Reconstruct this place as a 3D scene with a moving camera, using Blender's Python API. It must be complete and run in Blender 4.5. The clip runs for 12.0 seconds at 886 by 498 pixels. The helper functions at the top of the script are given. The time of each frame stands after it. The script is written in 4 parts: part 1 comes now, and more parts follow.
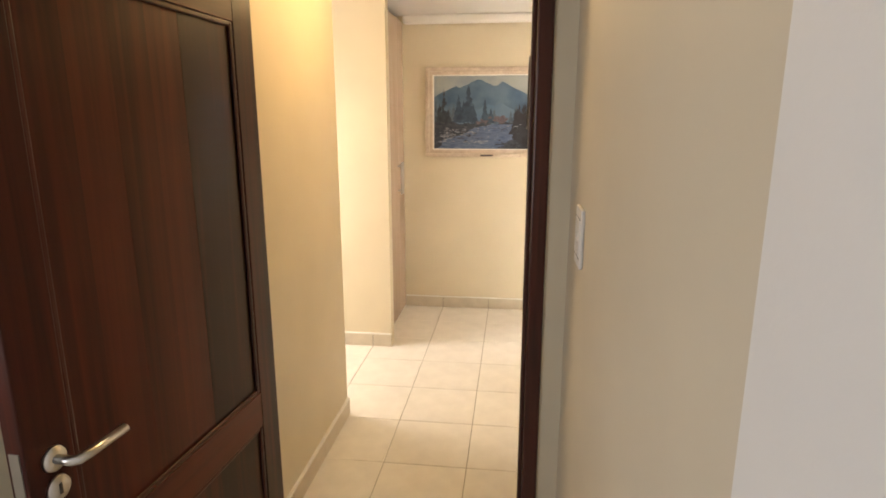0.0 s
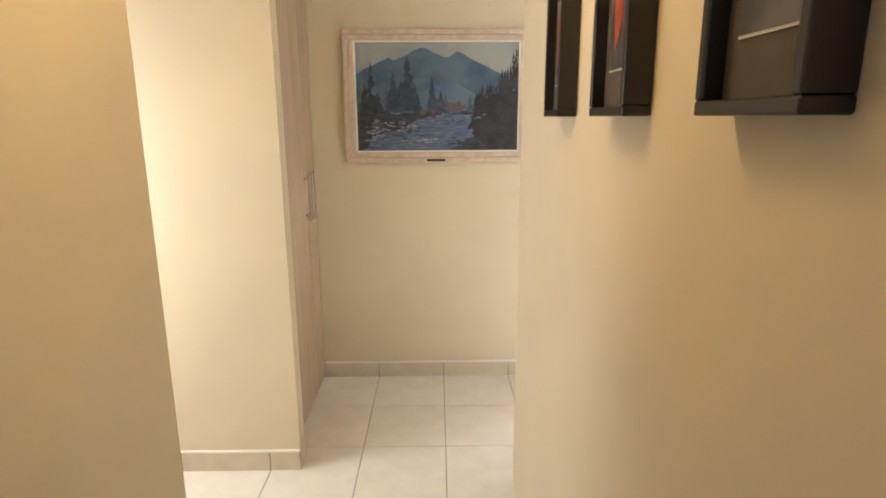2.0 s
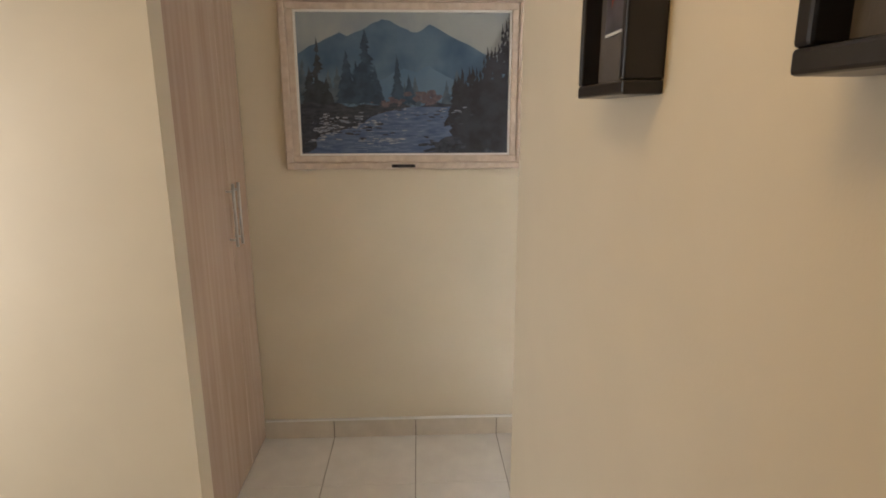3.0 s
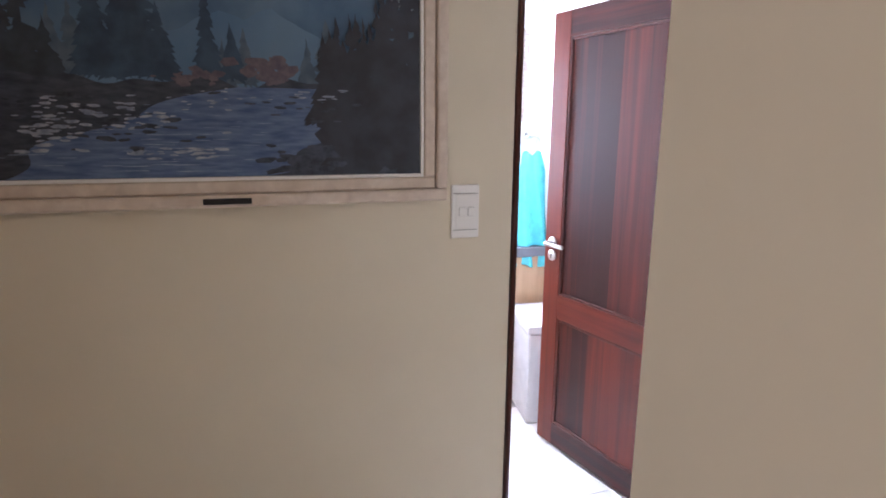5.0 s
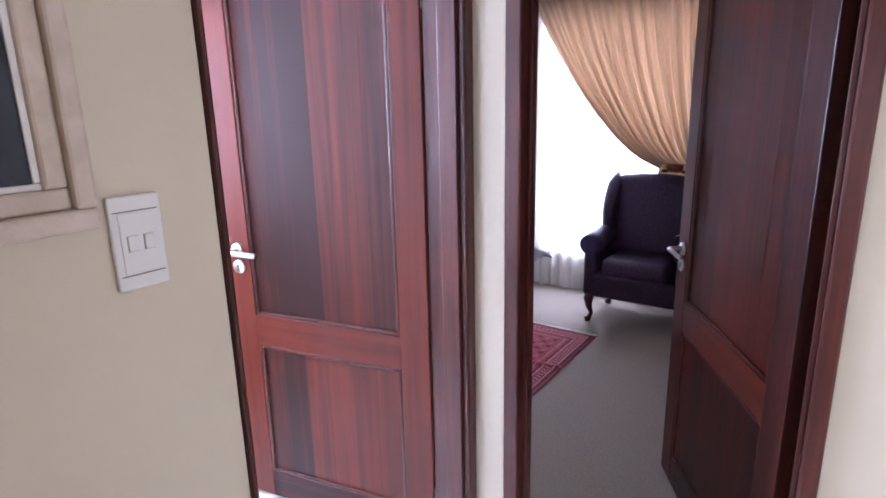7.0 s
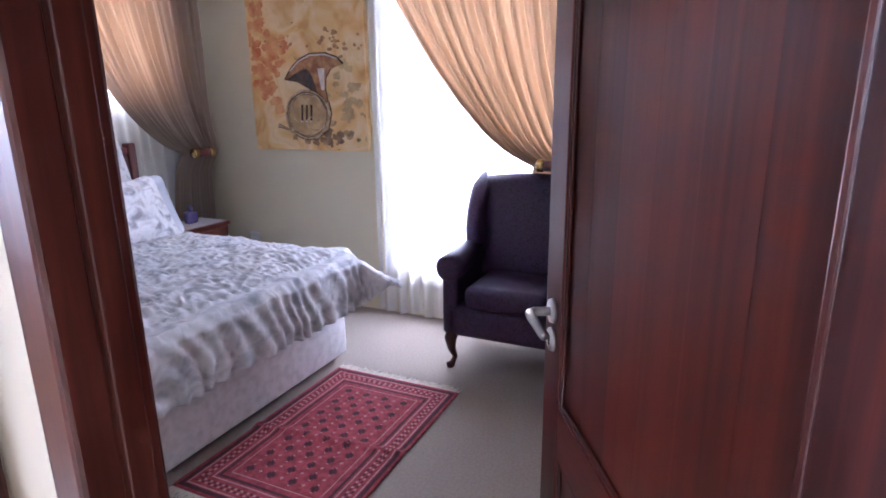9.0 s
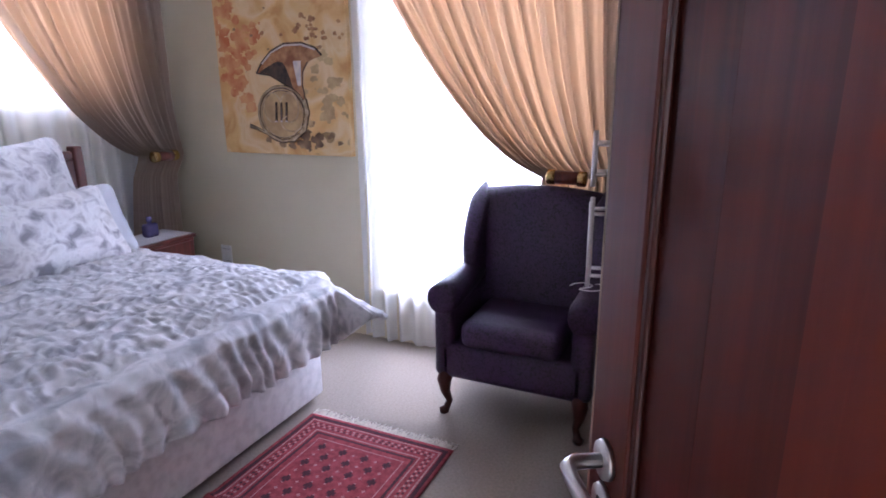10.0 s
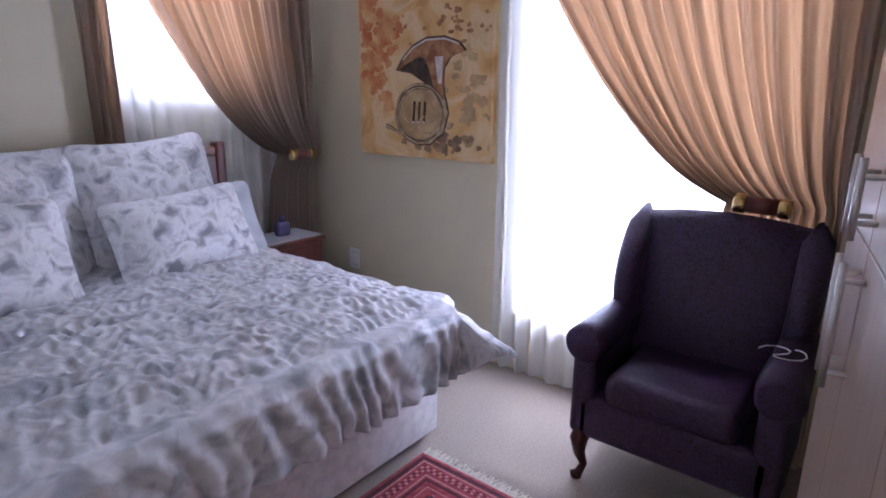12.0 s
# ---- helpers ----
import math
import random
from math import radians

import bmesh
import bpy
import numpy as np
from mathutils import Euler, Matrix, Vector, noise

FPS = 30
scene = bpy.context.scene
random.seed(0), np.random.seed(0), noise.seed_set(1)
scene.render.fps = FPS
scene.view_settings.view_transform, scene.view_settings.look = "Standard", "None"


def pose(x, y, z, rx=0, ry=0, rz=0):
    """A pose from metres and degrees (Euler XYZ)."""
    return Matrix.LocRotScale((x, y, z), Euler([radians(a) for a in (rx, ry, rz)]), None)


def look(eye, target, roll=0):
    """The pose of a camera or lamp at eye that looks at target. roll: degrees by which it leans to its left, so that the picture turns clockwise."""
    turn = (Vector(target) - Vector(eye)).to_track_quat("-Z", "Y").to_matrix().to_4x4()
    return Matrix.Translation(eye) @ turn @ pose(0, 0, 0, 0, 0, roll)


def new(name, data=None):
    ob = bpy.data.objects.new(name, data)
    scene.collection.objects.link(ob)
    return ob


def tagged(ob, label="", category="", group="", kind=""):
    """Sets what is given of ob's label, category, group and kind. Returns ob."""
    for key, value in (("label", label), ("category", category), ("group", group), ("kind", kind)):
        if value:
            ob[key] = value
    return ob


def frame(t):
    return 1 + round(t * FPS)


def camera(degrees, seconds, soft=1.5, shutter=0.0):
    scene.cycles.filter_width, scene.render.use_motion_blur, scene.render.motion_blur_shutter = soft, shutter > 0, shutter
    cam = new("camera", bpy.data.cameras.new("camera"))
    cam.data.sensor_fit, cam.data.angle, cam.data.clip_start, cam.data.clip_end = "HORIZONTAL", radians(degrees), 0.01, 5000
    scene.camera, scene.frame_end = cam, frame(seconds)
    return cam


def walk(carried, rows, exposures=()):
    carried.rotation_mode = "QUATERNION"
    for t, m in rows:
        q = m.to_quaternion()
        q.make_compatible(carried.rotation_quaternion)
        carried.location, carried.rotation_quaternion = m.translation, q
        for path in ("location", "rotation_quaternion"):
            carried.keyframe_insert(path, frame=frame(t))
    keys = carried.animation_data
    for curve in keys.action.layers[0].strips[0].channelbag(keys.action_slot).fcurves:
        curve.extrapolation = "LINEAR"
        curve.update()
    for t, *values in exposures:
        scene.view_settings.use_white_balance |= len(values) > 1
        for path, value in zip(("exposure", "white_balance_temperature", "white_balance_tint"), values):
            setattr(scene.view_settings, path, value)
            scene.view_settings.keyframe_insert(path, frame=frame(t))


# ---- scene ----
# camera and walk
cam = camera(75.9, 12.0, soft=1.8)
PATH = [
    (0, (0.307, -0.504, 1.644), (0.07, 1.433, 1.206), 0.0),
    (0.5, (0.22, -0.086, 1.632), (0.045, 1.857, 1.191), 0.0),
    (1, (0.114, 0.296, 1.64), (0.022, 2.244, 1.195), 0.1),
    (1.5, (0.086, 0.658, 1.618), (0.074, 2.608, 1.172), -0.1),
    (2, (0.087, 1.043, 1.605), (0.106, 2.992, 1.153), -0.3),
    (2.5, (0.111, 1.414, 1.607), (0.164, 3.36, 1.151), -0.2),
    (2.7, (0.131, 1.566, 1.598), (0.197, 3.512, 1.141), -0.2),
    (4.5, (0.175, 2.719, 1.554), (0.537, 4.636, 1.112), 0.8),
    (5, (0.144, 2.962, 1.53), (0.761, 4.82, 1.118), 0.4),
    (5.5, (0.164, 3.171, 1.498), (1.075, 4.904, 1.09), -0.5),
    (6, (0.187, 3.328, 1.509), (1.358, 4.891, 1.081), -0.5),
    (6.5, (0.191, 3.437, 1.515), (1.615, 4.765, 1.059), -0.9),
    (7, (0.255, 3.517, 1.506), (1.838, 4.638, 1.017), -1.3),
    (7.5, (0.473, 3.58, 1.506), (2.131, 4.564, 0.975), -1.6),
    (7.7, (0.593, 3.59, 1.493), (2.264, 4.555, 0.969), -1.9),
    (9.3, (1.512, 3.757, 1.372), (3.273, 4.565, 0.878), -0.6),
    (9.5, (1.607, 3.794, 1.370), (3.369, 4.601, 0.874), -0.6),
    (10, (1.808, 3.895, 1.401), (3.564, 4.706, 0.892), -0.5),
    (10.5, (1.985, 3.973, 1.392), (3.719, 4.830, 0.883), -0.3),
    (11, (2.083, 4.029, 1.395), (3.757, 4.997, 0.885), -0.1),
    (11.5, (2.120, 4.073, 1.399), (3.720, 5.160, 0.892), 0.2),
    (12, (2.137, 4.102, 1.403), (3.648, 5.310, 0.895), 0.5),
]
EXPOSURES = [(0, 1.0, 7000, 16), (1.2, 0.95, 6800, 13), (2.5, 0.2, 6200, 15), (4.5, -0.55, 5700, 20), (5.5, -0.45, 5400, 25), (7.0, -0.2, 5250, 27), (7.7, 0.0, 5250, 27), (9.3, 0.1, 5300, 26), (12.0, -0.3, 5300, 27)]
walk(cam, [(t, look(eye, target, roll)) for t, eye, target, roll in PATH], EXPOSURES)

# daylight and lamps
world = bpy.data.worlds.new("sky")
scene.world = world
world.use_nodes = True
sky = world.node_tree.nodes.new("ShaderNodeTexSky")
sky.sky_type, sky.sun_disc = "NISHITA", False
sky.sun_elevation, sky.sun_rotation = radians(65), radians(72)
back = world.node_tree.nodes["Background"]
back.inputs["Strength"].default_value = 0.12
world.node_tree.links.new(sky.outputs[0], back.inputs["Color"])


def lamp(name, kind, place, target, energy, colour, size=(1, 1), angle=0.5):
    data = bpy.data.lights.new(name, kind)
    data.energy, data.color = energy, colour
    if kind == "AREA":
        data.shape, data.size, data.size_y = "RECTANGLE", size[0], size[1]
    elif kind == "SUN":
        data.angle = radians(angle)
    else:
        data.shadow_soft_size = size[0]
    ob = new(name, data)
    ob.matrix_world = look(place, target)
    return ob


lamp("sun", "SUN", (9.0, 6.6, 11), (4.2, 5.0, 0), 4.0, (1, 0.95, 0.87))
DAY = (0.88, 0.93, 1.0)
lamp("window_light_east", "AREA", (4.78, 4.98, 1.25), (4.0, 4.98, 1.25), 120, DAY, (1.2, 1.8))
lamp("window_light_north", "AREA", (3.78, 7.36, 1.78), (3.78, 6.5, 1.78), 48, DAY, (0.8, 0.75))
lamp("window_light_bath", "AREA", (1.24, 6.24, 1.5), (1.24, 5.5, 1.4), 185, DAY, (0.75, 1.0))
lamp("window_light_passage", "AREA", (-1.97, 2.95, 1.35), (-0.9, 3.35, 1.05), 18, (1.0, 0.94, 0.82), (0.8, 1.2))
# fill light added for the entry room, from a window never in view
lamp("entry_fill_light", "AREA", (-1.58, -1.15, 1.5), (0.4, -1.15, 1.4), 10, DAY, (1.4, 1.1))
lamp("corridor_lamp_light", "POINT", (-0.1, 2.0, 2.28), (-0.1, 2.0, 0), 8.0, (1.0, 0.68, 0.30), (0.12, 0.12))


# materials
def material(name, colour, rough=0.6, metal=0.0, vary=0.08, scale=6.0, bump=0.1, bscale=120.0, coat=0.0):
    m = bpy.data.materials.new(name)
    m.use_nodes = True
    nt = m.node_tree
    b = nt.nodes["Principled BSDF"]
    b.inputs["Roughness"].default_value, b.inputs["Metallic"].default_value = rough, metal
    b.inputs["Coat Weight"].default_value = coat
    tc = nt.nodes.new("ShaderNodeTexCoord")
    n1 = nt.nodes.new("ShaderNodeTexNoise")
    n1.inputs["Scale"].default_value, n1.inputs["Detail"].default_value = scale, 5
    nt.links.new(tc.outputs["Object"], n1.inputs["Vector"])
    ramp = nt.nodes.new("ShaderNodeValToRGB")
    ramp.color_ramp.elements[0].position, ramp.color_ramp.elements[1].position = 0.3, 0.7
    ramp.color_ramp.elements[0].color = tuple(c * (1 - vary) for c in colour) + (1,)
    ramp.color_ramp.elements[1].color = tuple(min(1, c * (1 + vary)) for c in colour) + (1,)
    nt.links.new(n1.outputs["Fac"], ramp.inputs["Fac"])
    nt.links.new(ramp.outputs["Color"], b.inputs["Base Color"])
    if bump:
        n2 = nt.nodes.new("ShaderNodeTexNoise")
        n2.inputs["Scale"].default_value, n2.inputs["Detail"].default_value = bscale, 3
        nt.links.new(tc.outputs["Object"], n2.inputs["Vector"])
        bp = nt.nodes.new("ShaderNodeBump")
        bp.inputs["Strength"].default_value, bp.inputs["Distance"].default_value = bump, 0.004
        nt.links.new(n2.outputs["Fac"], bp.inputs["Height"])
        nt.links.new(bp.outputs["Normal"], b.inputs["Normal"])
    return m


def wood(name, dark, light, rough=0.35, grain=(45, 45, 2.2), coat=0.25, random_tone=0.5):
    """Straight grain along z of the object, each piece with its own tone."""
    m = material(name, light, rough, 0, 0, 5, 0, 50, coat)
    nt = m.node_tree
    b = nt.nodes["Principled BSDF"]
    b.inputs["Coat Roughness"].default_value = 0.25
    tc = nt.nodes.new("ShaderNodeTexCoord")
    info = nt.nodes.new("ShaderNodeObjectInfo")
    mp = nt.nodes.new("ShaderNodeMapping")
    mp.inputs["Scale"].default_value = grain
    nt.links.new(tc.outputs["Object"], mp.inputs["Vector"])
    add = nt.nodes.new("ShaderNodeVectorMath")
    sc = nt.nodes.new("ShaderNodeVectorMath")
    sc.operation, sc.inputs[1].default_value = "MULTIPLY", (31, 17, 5)
    comb = nt.nodes.new("ShaderNodeCombineXYZ")
    for k in range(3):
        nt.links.new(info.outputs["Random"], comb.inputs[k])
    nt.links.new(comb.outputs[0], sc.inputs[0])
    nt.links.new(mp.outputs[0], add.inputs[0])
    nt.links.new(sc.outputs[0], add.inputs[1])
    n = nt.nodes.new("ShaderNodeTexNoise")
    n.inputs["Scale"].default_value, n.inputs["Detail"].default_value, n.inputs["Distortion"].default_value = 1.0, 6, 0.6
    nt.links.new(add.outputs[0], n.inputs["Vector"])
    tone = nt.nodes.new("ShaderNodeMath")
    tone.operation, tone.inputs[1].default_value, tone.inputs[2].default_value = "MULTIPLY_ADD", random_tone, -random_tone / 2
    nt.links.new(info.outputs["Random"], tone.inputs[0])
    s = nt.nodes.new("ShaderNodeMath")
    nt.links.new(n.outputs["Fac"], s.inputs[0])
    nt.links.new(tone.outputs[0], s.inputs[1])
    ramp = nt.nodes.new("ShaderNodeValToRGB")
    ramp.color_ramp.elements[0].position, ramp.color_ramp.elements[1].position = 0.25, 0.8
    ramp.color_ramp.elements[0].color, ramp.color_ramp.elements[1].color = dark + (1,), light + (1,)
    nt.links.new(s.outputs[0], ramp.inputs["Fac"])
    nt.links.new(ramp.outputs["Color"], b.inputs["Base Color"])
    bp = nt.nodes.new("ShaderNodeBump")
    bp.inputs["Strength"].default_value, bp.inputs["Distance"].default_value = 0.15, 0.002
    nt.links.new(n.outputs["Fac"], bp.inputs["Height"])
    nt.links.new(bp.outputs["Normal"], b.inputs["Normal"])
    return m


def cloth(name, colour, through_colour, share, fabric=400.0, gaps=0.0):
    """Thin woven fabric that lets light through."""
    m = bpy.data.materials.new(name)
    m.use_nodes = True
    nt = m.node_tree
    nt.nodes.remove(nt.nodes["Principled BSDF"])
    out = nt.nodes["Material Output"]
    d = nt.nodes.new("ShaderNodeBsdfDiffuse")
    t = nt.nodes.new("ShaderNodeBsdfTranslucent")
    mix = nt.nodes.new("ShaderNodeMixShader")
    d.inputs["Color"].default_value, t.inputs["Color"].default_value = colour + (1,), through_colour + (1,)
    tc = nt.nodes.new("ShaderNodeTexCoord")
    n = nt.nodes.new("ShaderNodeTexNoise")
    n.inputs["Scale"].default_value, n.inputs["Detail"].default_value = fabric, 2
    nt.links.new(tc.outputs["Object"], n.inputs["Vector"])
    bp = nt.nodes.new("ShaderNodeBump")
    bp.inputs["Strength"].default_value, bp.inputs["Distance"].default_value = 0.2, 0.002
    nt.links.new(n.outputs["Fac"], bp.inputs["Height"])
    nt.links.new(bp.outputs["Normal"], d.inputs["Normal"])
    mix.inputs["Fac"].default_value = share
    nt.links.new(d.outputs[0], mix.inputs[1])
    nt.links.new(t.outputs[0], mix.inputs[2])
    last = mix
    if gaps:
        clear = nt.nodes.new("ShaderNodeBsdfTransparent")
        last = nt.nodes.new("ShaderNodeMixShader")
        last.inputs["Fac"].default_value = gaps
        nt.links.new(mix.outputs[0], last.inputs[1])
        nt.links.new(clear.outputs[0], last.inputs[2])
    nt.links.new(last.outputs[0], out.inputs["Surface"])
    return m


def patterned(name, stops, scale, rough=0.9, voronoi=False, bump=0.2, stretch=(1, 1, 1), warp=0.0, wrinkle=0.0):
    """Colours laid over a noise or cell field."""
    m = material(name, stops[0][1], rough, 0, 0, 5, 0)
    nt = m.node_tree
    b = nt.nodes["Principled BSDF"]
    tc = nt.nodes.new("ShaderNodeTexCoord")
    mp = nt.nodes.new("ShaderNodeMapping")
    mp.inputs["Scale"].default_value = stretch
    nt.links.new(tc.outputs["Object"], mp.inputs["Vector"])
    n = nt.nodes.new("ShaderNodeTexVoronoi" if voronoi else "ShaderNodeTexNoise")
    n.inputs["Scale"].default_value = scale
    if not voronoi:
        n.inputs["Detail"].default_value, n.inputs["Distortion"].default_value = 6, warp
    nt.links.new(mp.outputs[0], n.inputs["Vector"])
    ramp = nt.nodes.new("ShaderNodeValToRGB")
    els = ramp.color_ramp.elements
    while len(els) < len(stops):
        els.new(0.5)
    for e, (p, c) in zip(els, stops):
        e.position, e.color = p, c + (1,)
    nt.links.new(n.outputs["Distance" if voronoi else "Fac"], ramp.inputs["Fac"])
    nt.links.new(ramp.outputs["Color"], b.inputs["Base Color"])
    f = nt.nodes.new("ShaderNodeTexNoise")
    f.inputs["Scale"].default_value = 250
    nt.links.new(tc.outputs["Object"], f.inputs["Vector"])
    bp = nt.nodes.new("ShaderNodeBump")
    bp.inputs["Strength"].default_value, bp.inputs["Distance"].default_value = bump, 0.003
    nt.links.new(f.outputs["Fac"], bp.inputs["Height"])
    if wrinkle:
        creases(nt, tc, bp, wrinkle)
    nt.links.new(bp.outputs["Normal"], b.inputs["Normal"])
    return m


def creases(nt, tc, bp, strength):
    """Sharp creases of pulled cloth below the fine weave."""
    w = nt.nodes.new("ShaderNodeTexNoise")
    w.noise_type = "RIDGED_MULTIFRACTAL"
    w.inputs["Scale"].default_value, w.inputs["Detail"].default_value, w.inputs["Distortion"].default_value = 14.0, 3, 0.9
    nt.links.new(tc.outputs["Object"], w.inputs["Vector"])
    b2 = nt.nodes.new("ShaderNodeBump")
    b2.inputs["Strength"].default_value, b2.inputs["Distance"].default_value = strength, 0.008
    nt.links.new(w.outputs["Fac"], b2.inputs["Height"])
    nt.links.new(b2.outputs["Normal"], bp.inputs["Normal"])


PAINT = material("cream_paint", (0.68, 0.61, 0.475), 0.55, 0, 0.035, 2.5, 0.05, 170)
OLIVEPAINT = material("olive_cream_paint", (0.63, 0.565, 0.40), 0.55, 0, 0.035, 2.5, 0.05, 170)
WHITE = material("white_paint", (0.80, 0.79, 0.76), 0.5, 0, 0.03, 3, 0.08, 120)
CEIL = material("ceiling_paint", (0.82, 0.81, 0.79), 0.8, 0, 0.02, 3, 0.05, 120)
TILE = material("glazed_tile", (0.82, 0.80, 0.76), 0.2, 0, 0.05, 9, 0.03, 30)
GROUT = material("grout", (0.22, 0.19, 0.16), 0.9, 0, 0.15, 30, 0.2, 200)
CARPET = patterned("carpet", [(0.3, (0.30, 0.25, 0.205)), (0.7, (0.38, 0.32, 0.265))], 90, 0.95, bump=0.6)
MERANTI = wood("red_meranti", (0.020, 0.0036, 0.0026), (0.105, 0.017, 0.008), 0.38, (34, 34, 0.9), 0.04, 0.6)
MERANTI.node_tree.nodes["Principled BSDF"].inputs["Specular IOR Level"].default_value = 0.28
FRAMEWOOD = wood("dark_meranti", (0.030, 0.006, 0.0045), (0.10, 0.022, 0.013), random_tone=0.15)
FRAMEWOOD.node_tree.nodes["Principled BSDF"].inputs["Specular IOR Level"].default_value = 0.28
BEECH = wood("pale_beech_board", (0.52, 0.38, 0.29), (0.66, 0.52, 0.42), 0.26, (30, 30, 1.5), 0.2, 0.1)
WARDROBE = wood("tan_beech_board", (0.33, 0.225, 0.155), (0.42, 0.30, 0.215), 0.30, (30, 30, 1.5), 0.3, 0.05)
MAHOG = wood("mahogany", (0.07, 0.018, 0.014), (0.20, 0.05, 0.035), 0.3, (40, 40, 3), 0.3, 0.1)
STEEL = material("brushed_steel", (0.62, 0.61, 0.60), 0.28, 1.0, 0.05, 40, 0.05, 300)
BRASS = material("brass", (0.62, 0.45, 0.18), 0.25, 1.0, 0.08, 30, 0.03, 200)
BLACK = material("black_lacquer", (0.012, 0.010, 0.011), 0.3, 0, 0.2, 20, 0.03, 100)
PLASTIC = material("white_plastic", (0.80, 0.79, 0.77), 0.3, 0, 0.02, 10, 0, 50)
GAP = material("dark_gap", (0.06, 0.055, 0.05), 0.8, 0, 0.1, 10, 0, 50)
PICFRAME = wood("limed_frame", (0.52, 0.42, 0.34), (0.70, 0.60, 0.50), 0.45, (25, 25, 25), 0.05, 0.05)
CHAIRCLOTH = patterned("purple_damask", [(0.38, (0.009, 0.004, 0.012)), (0.52, (0.046, 0.018, 0.060))], 55, 0.5, bump=0.5, warp=2.5)
QUILT = patterned("floral_quilt", [(0.34, (0.40, 0.41, 0.44)), (0.43, (0.54, 0.54, 0.56)), (0.50, (0.70, 0.69, 0.70)), (0.58, (0.62, 0.62, 0.63)), (0.68, (0.46, 0.45, 0.47))], 9.0, 0.75, bump=0.2, warp=0.7, wrinkle=0.9)
PILLOW = patterned("floral_pillow", [(0.34, (0.30, 0.29, 0.31)), (0.42, (0.55, 0.53, 0.55)), (0.52, (0.80, 0.79, 0.79)), (0.60, (0.70, 0.68, 0.68)), (0.68, (0.48, 0.46, 0.47))], 12.0, 0.85, bump=0.15, warp=0.6, wrinkle=0.3)
GREYCLOTH = material("pale_grey_cotton", (0.60, 0.61, 0.65), 0.85, 0, 0.06, 12, 0.25, 200)
BASECLOTH = patterned("quilted_ticking", [(0.3, (0.60, 0.58, 0.58)), (0.6, (0.76, 0.74, 0.74))], 22, 0.8, bump=0.3)
SHEER = cloth("white_voile", (0.86, 0.86, 0.86), (0.92, 0.92, 0.92), 0.62, 500, 0.22)
DRAPE = cloth("tan_drape", (0.38, 0.305, 0.245), (0.66, 0.37, 0.18), 0.15, 350)
TOWEL = material("turquoise_towel", (0.12, 0.55, 0.62), 0.95, 0, 0.12, 20, 0.6, 300)
HAMPERCLOTH = material("grey_hamper_fabric", (0.55, 0.53, 0.53), 0.9, 0, 0.06, 15, 0.5, 250)
TAN = wood("tan_board", (0.42, 0.27, 0.15), (0.56, 0.38, 0.23), 0.45, (20, 20, 2), 0.1, 0.1)
SLATE = material("dark_grey_top", (0.10, 0.11, 0.13), 0.35, 0, 0.1, 15, 0.05, 80)
GLASS = material("window_glass", (1, 1, 1), 0.0, 0, 0, 5, 0)
GLASS.node_tree.nodes["Principled BSDF"].inputs["Transmission Weight"].default_value = 1.0
GROUND = material("ground", (0.30, 0.26, 0.20), 0.95, 0, 0.2, 3, 0.2, 20)


# mesh helpers
def part(name, bm, mat, parent=None, label="", smooth=False):
    me = bpy.data.meshes.new(name)
    bmesh.ops.recalc_face_normals(bm, faces=bm.faces)
    bm.to_mesh(me)
    bm.free()
    me.materials.append(mat)
    if smooth:
        for p in me.polygons:
            p.use_smooth = True
    ob = new(name, me)
    ob.parent = parent
    if label:
        ob["label"] = label
    return ob


def empty(name, m, label, category, group="", kind=""):
    ob = new(name)
    ob.matrix_world = m
    return tagged(ob, label, category, group, kind)


def box(bm, x0, x1, y0, y1, z0, z1, bevel=0.0, seg=2):
    vs = bmesh.ops.create_cube(bm, size=1)["verts"]
    for v in vs:
        v.co = Vector((x0 + (v.co.x + 0.5) * (x1 - x0), y0 + (v.co.y + 0.5) * (y1 - y0), z0 + (v.co.z + 0.5) * (z1 - z0)))
    if bevel:
        es = list({e for v in vs for e in v.link_edges})
        bmesh.ops.bevel(bm, geom=es, offset=bevel, segments=seg, affect="EDGES", profile=0.5)
    return bm


def slab(*a, bevel=0.0, seg=2):
    return box(bmesh.new(), *a, bevel=bevel, seg=seg)


def tube(bm, points, radii, sides=10):
    """A round bar through the points."""
    rings = []
    pts = [Vector(p) for p in points]
    for i, p in enumerate(pts):
        d = (pts[min(i + 1, len(pts) - 1)] - pts[max(i - 1, 0)]).normalized()
        a = d.orthogonal().normalized() if i == 0 else (rings_a - d * rings_a.dot(d)).normalized()
        rings_a = a
        c = d.cross(a)
        r = radii[i] if isinstance(radii, (list, tuple)) else radii
        rings.append([bm.verts.new(p + r * (math.cos(2 * math.pi * k / sides) * a + math.sin(2 * math.pi * k / sides) * c)) for k in range(sides)])
    for q, w in zip(rings, rings[1:]):
        for k in range(sides):
            bm.faces.new((q[k], q[(k + 1) % sides], w[(k + 1) % sides], w[k]))
    bm.faces.new(rings[0][::-1])
    bm.faces.new(rings[-1])
    return bm


def grid(nu, nv, f, closed=False):
    bm = bmesh.new()
    vs = [[bm.verts.new(f(i / nu, j / nv)) for j in range(nv + 1)] for i in range(nu + (0 if closed else 1))]
    for i in range(nu):
        a, b = vs[i], vs[(i + 1) % len(vs)]
        for j in range(nv):
            bm.faces.new((a[j], b[j], b[j + 1], a[j + 1]))
    return bm


def structure(name, bm, mat, label="", category=""):
    ob = part(name, bm, mat)
    return tagged(ob, label, category, kind="structure")


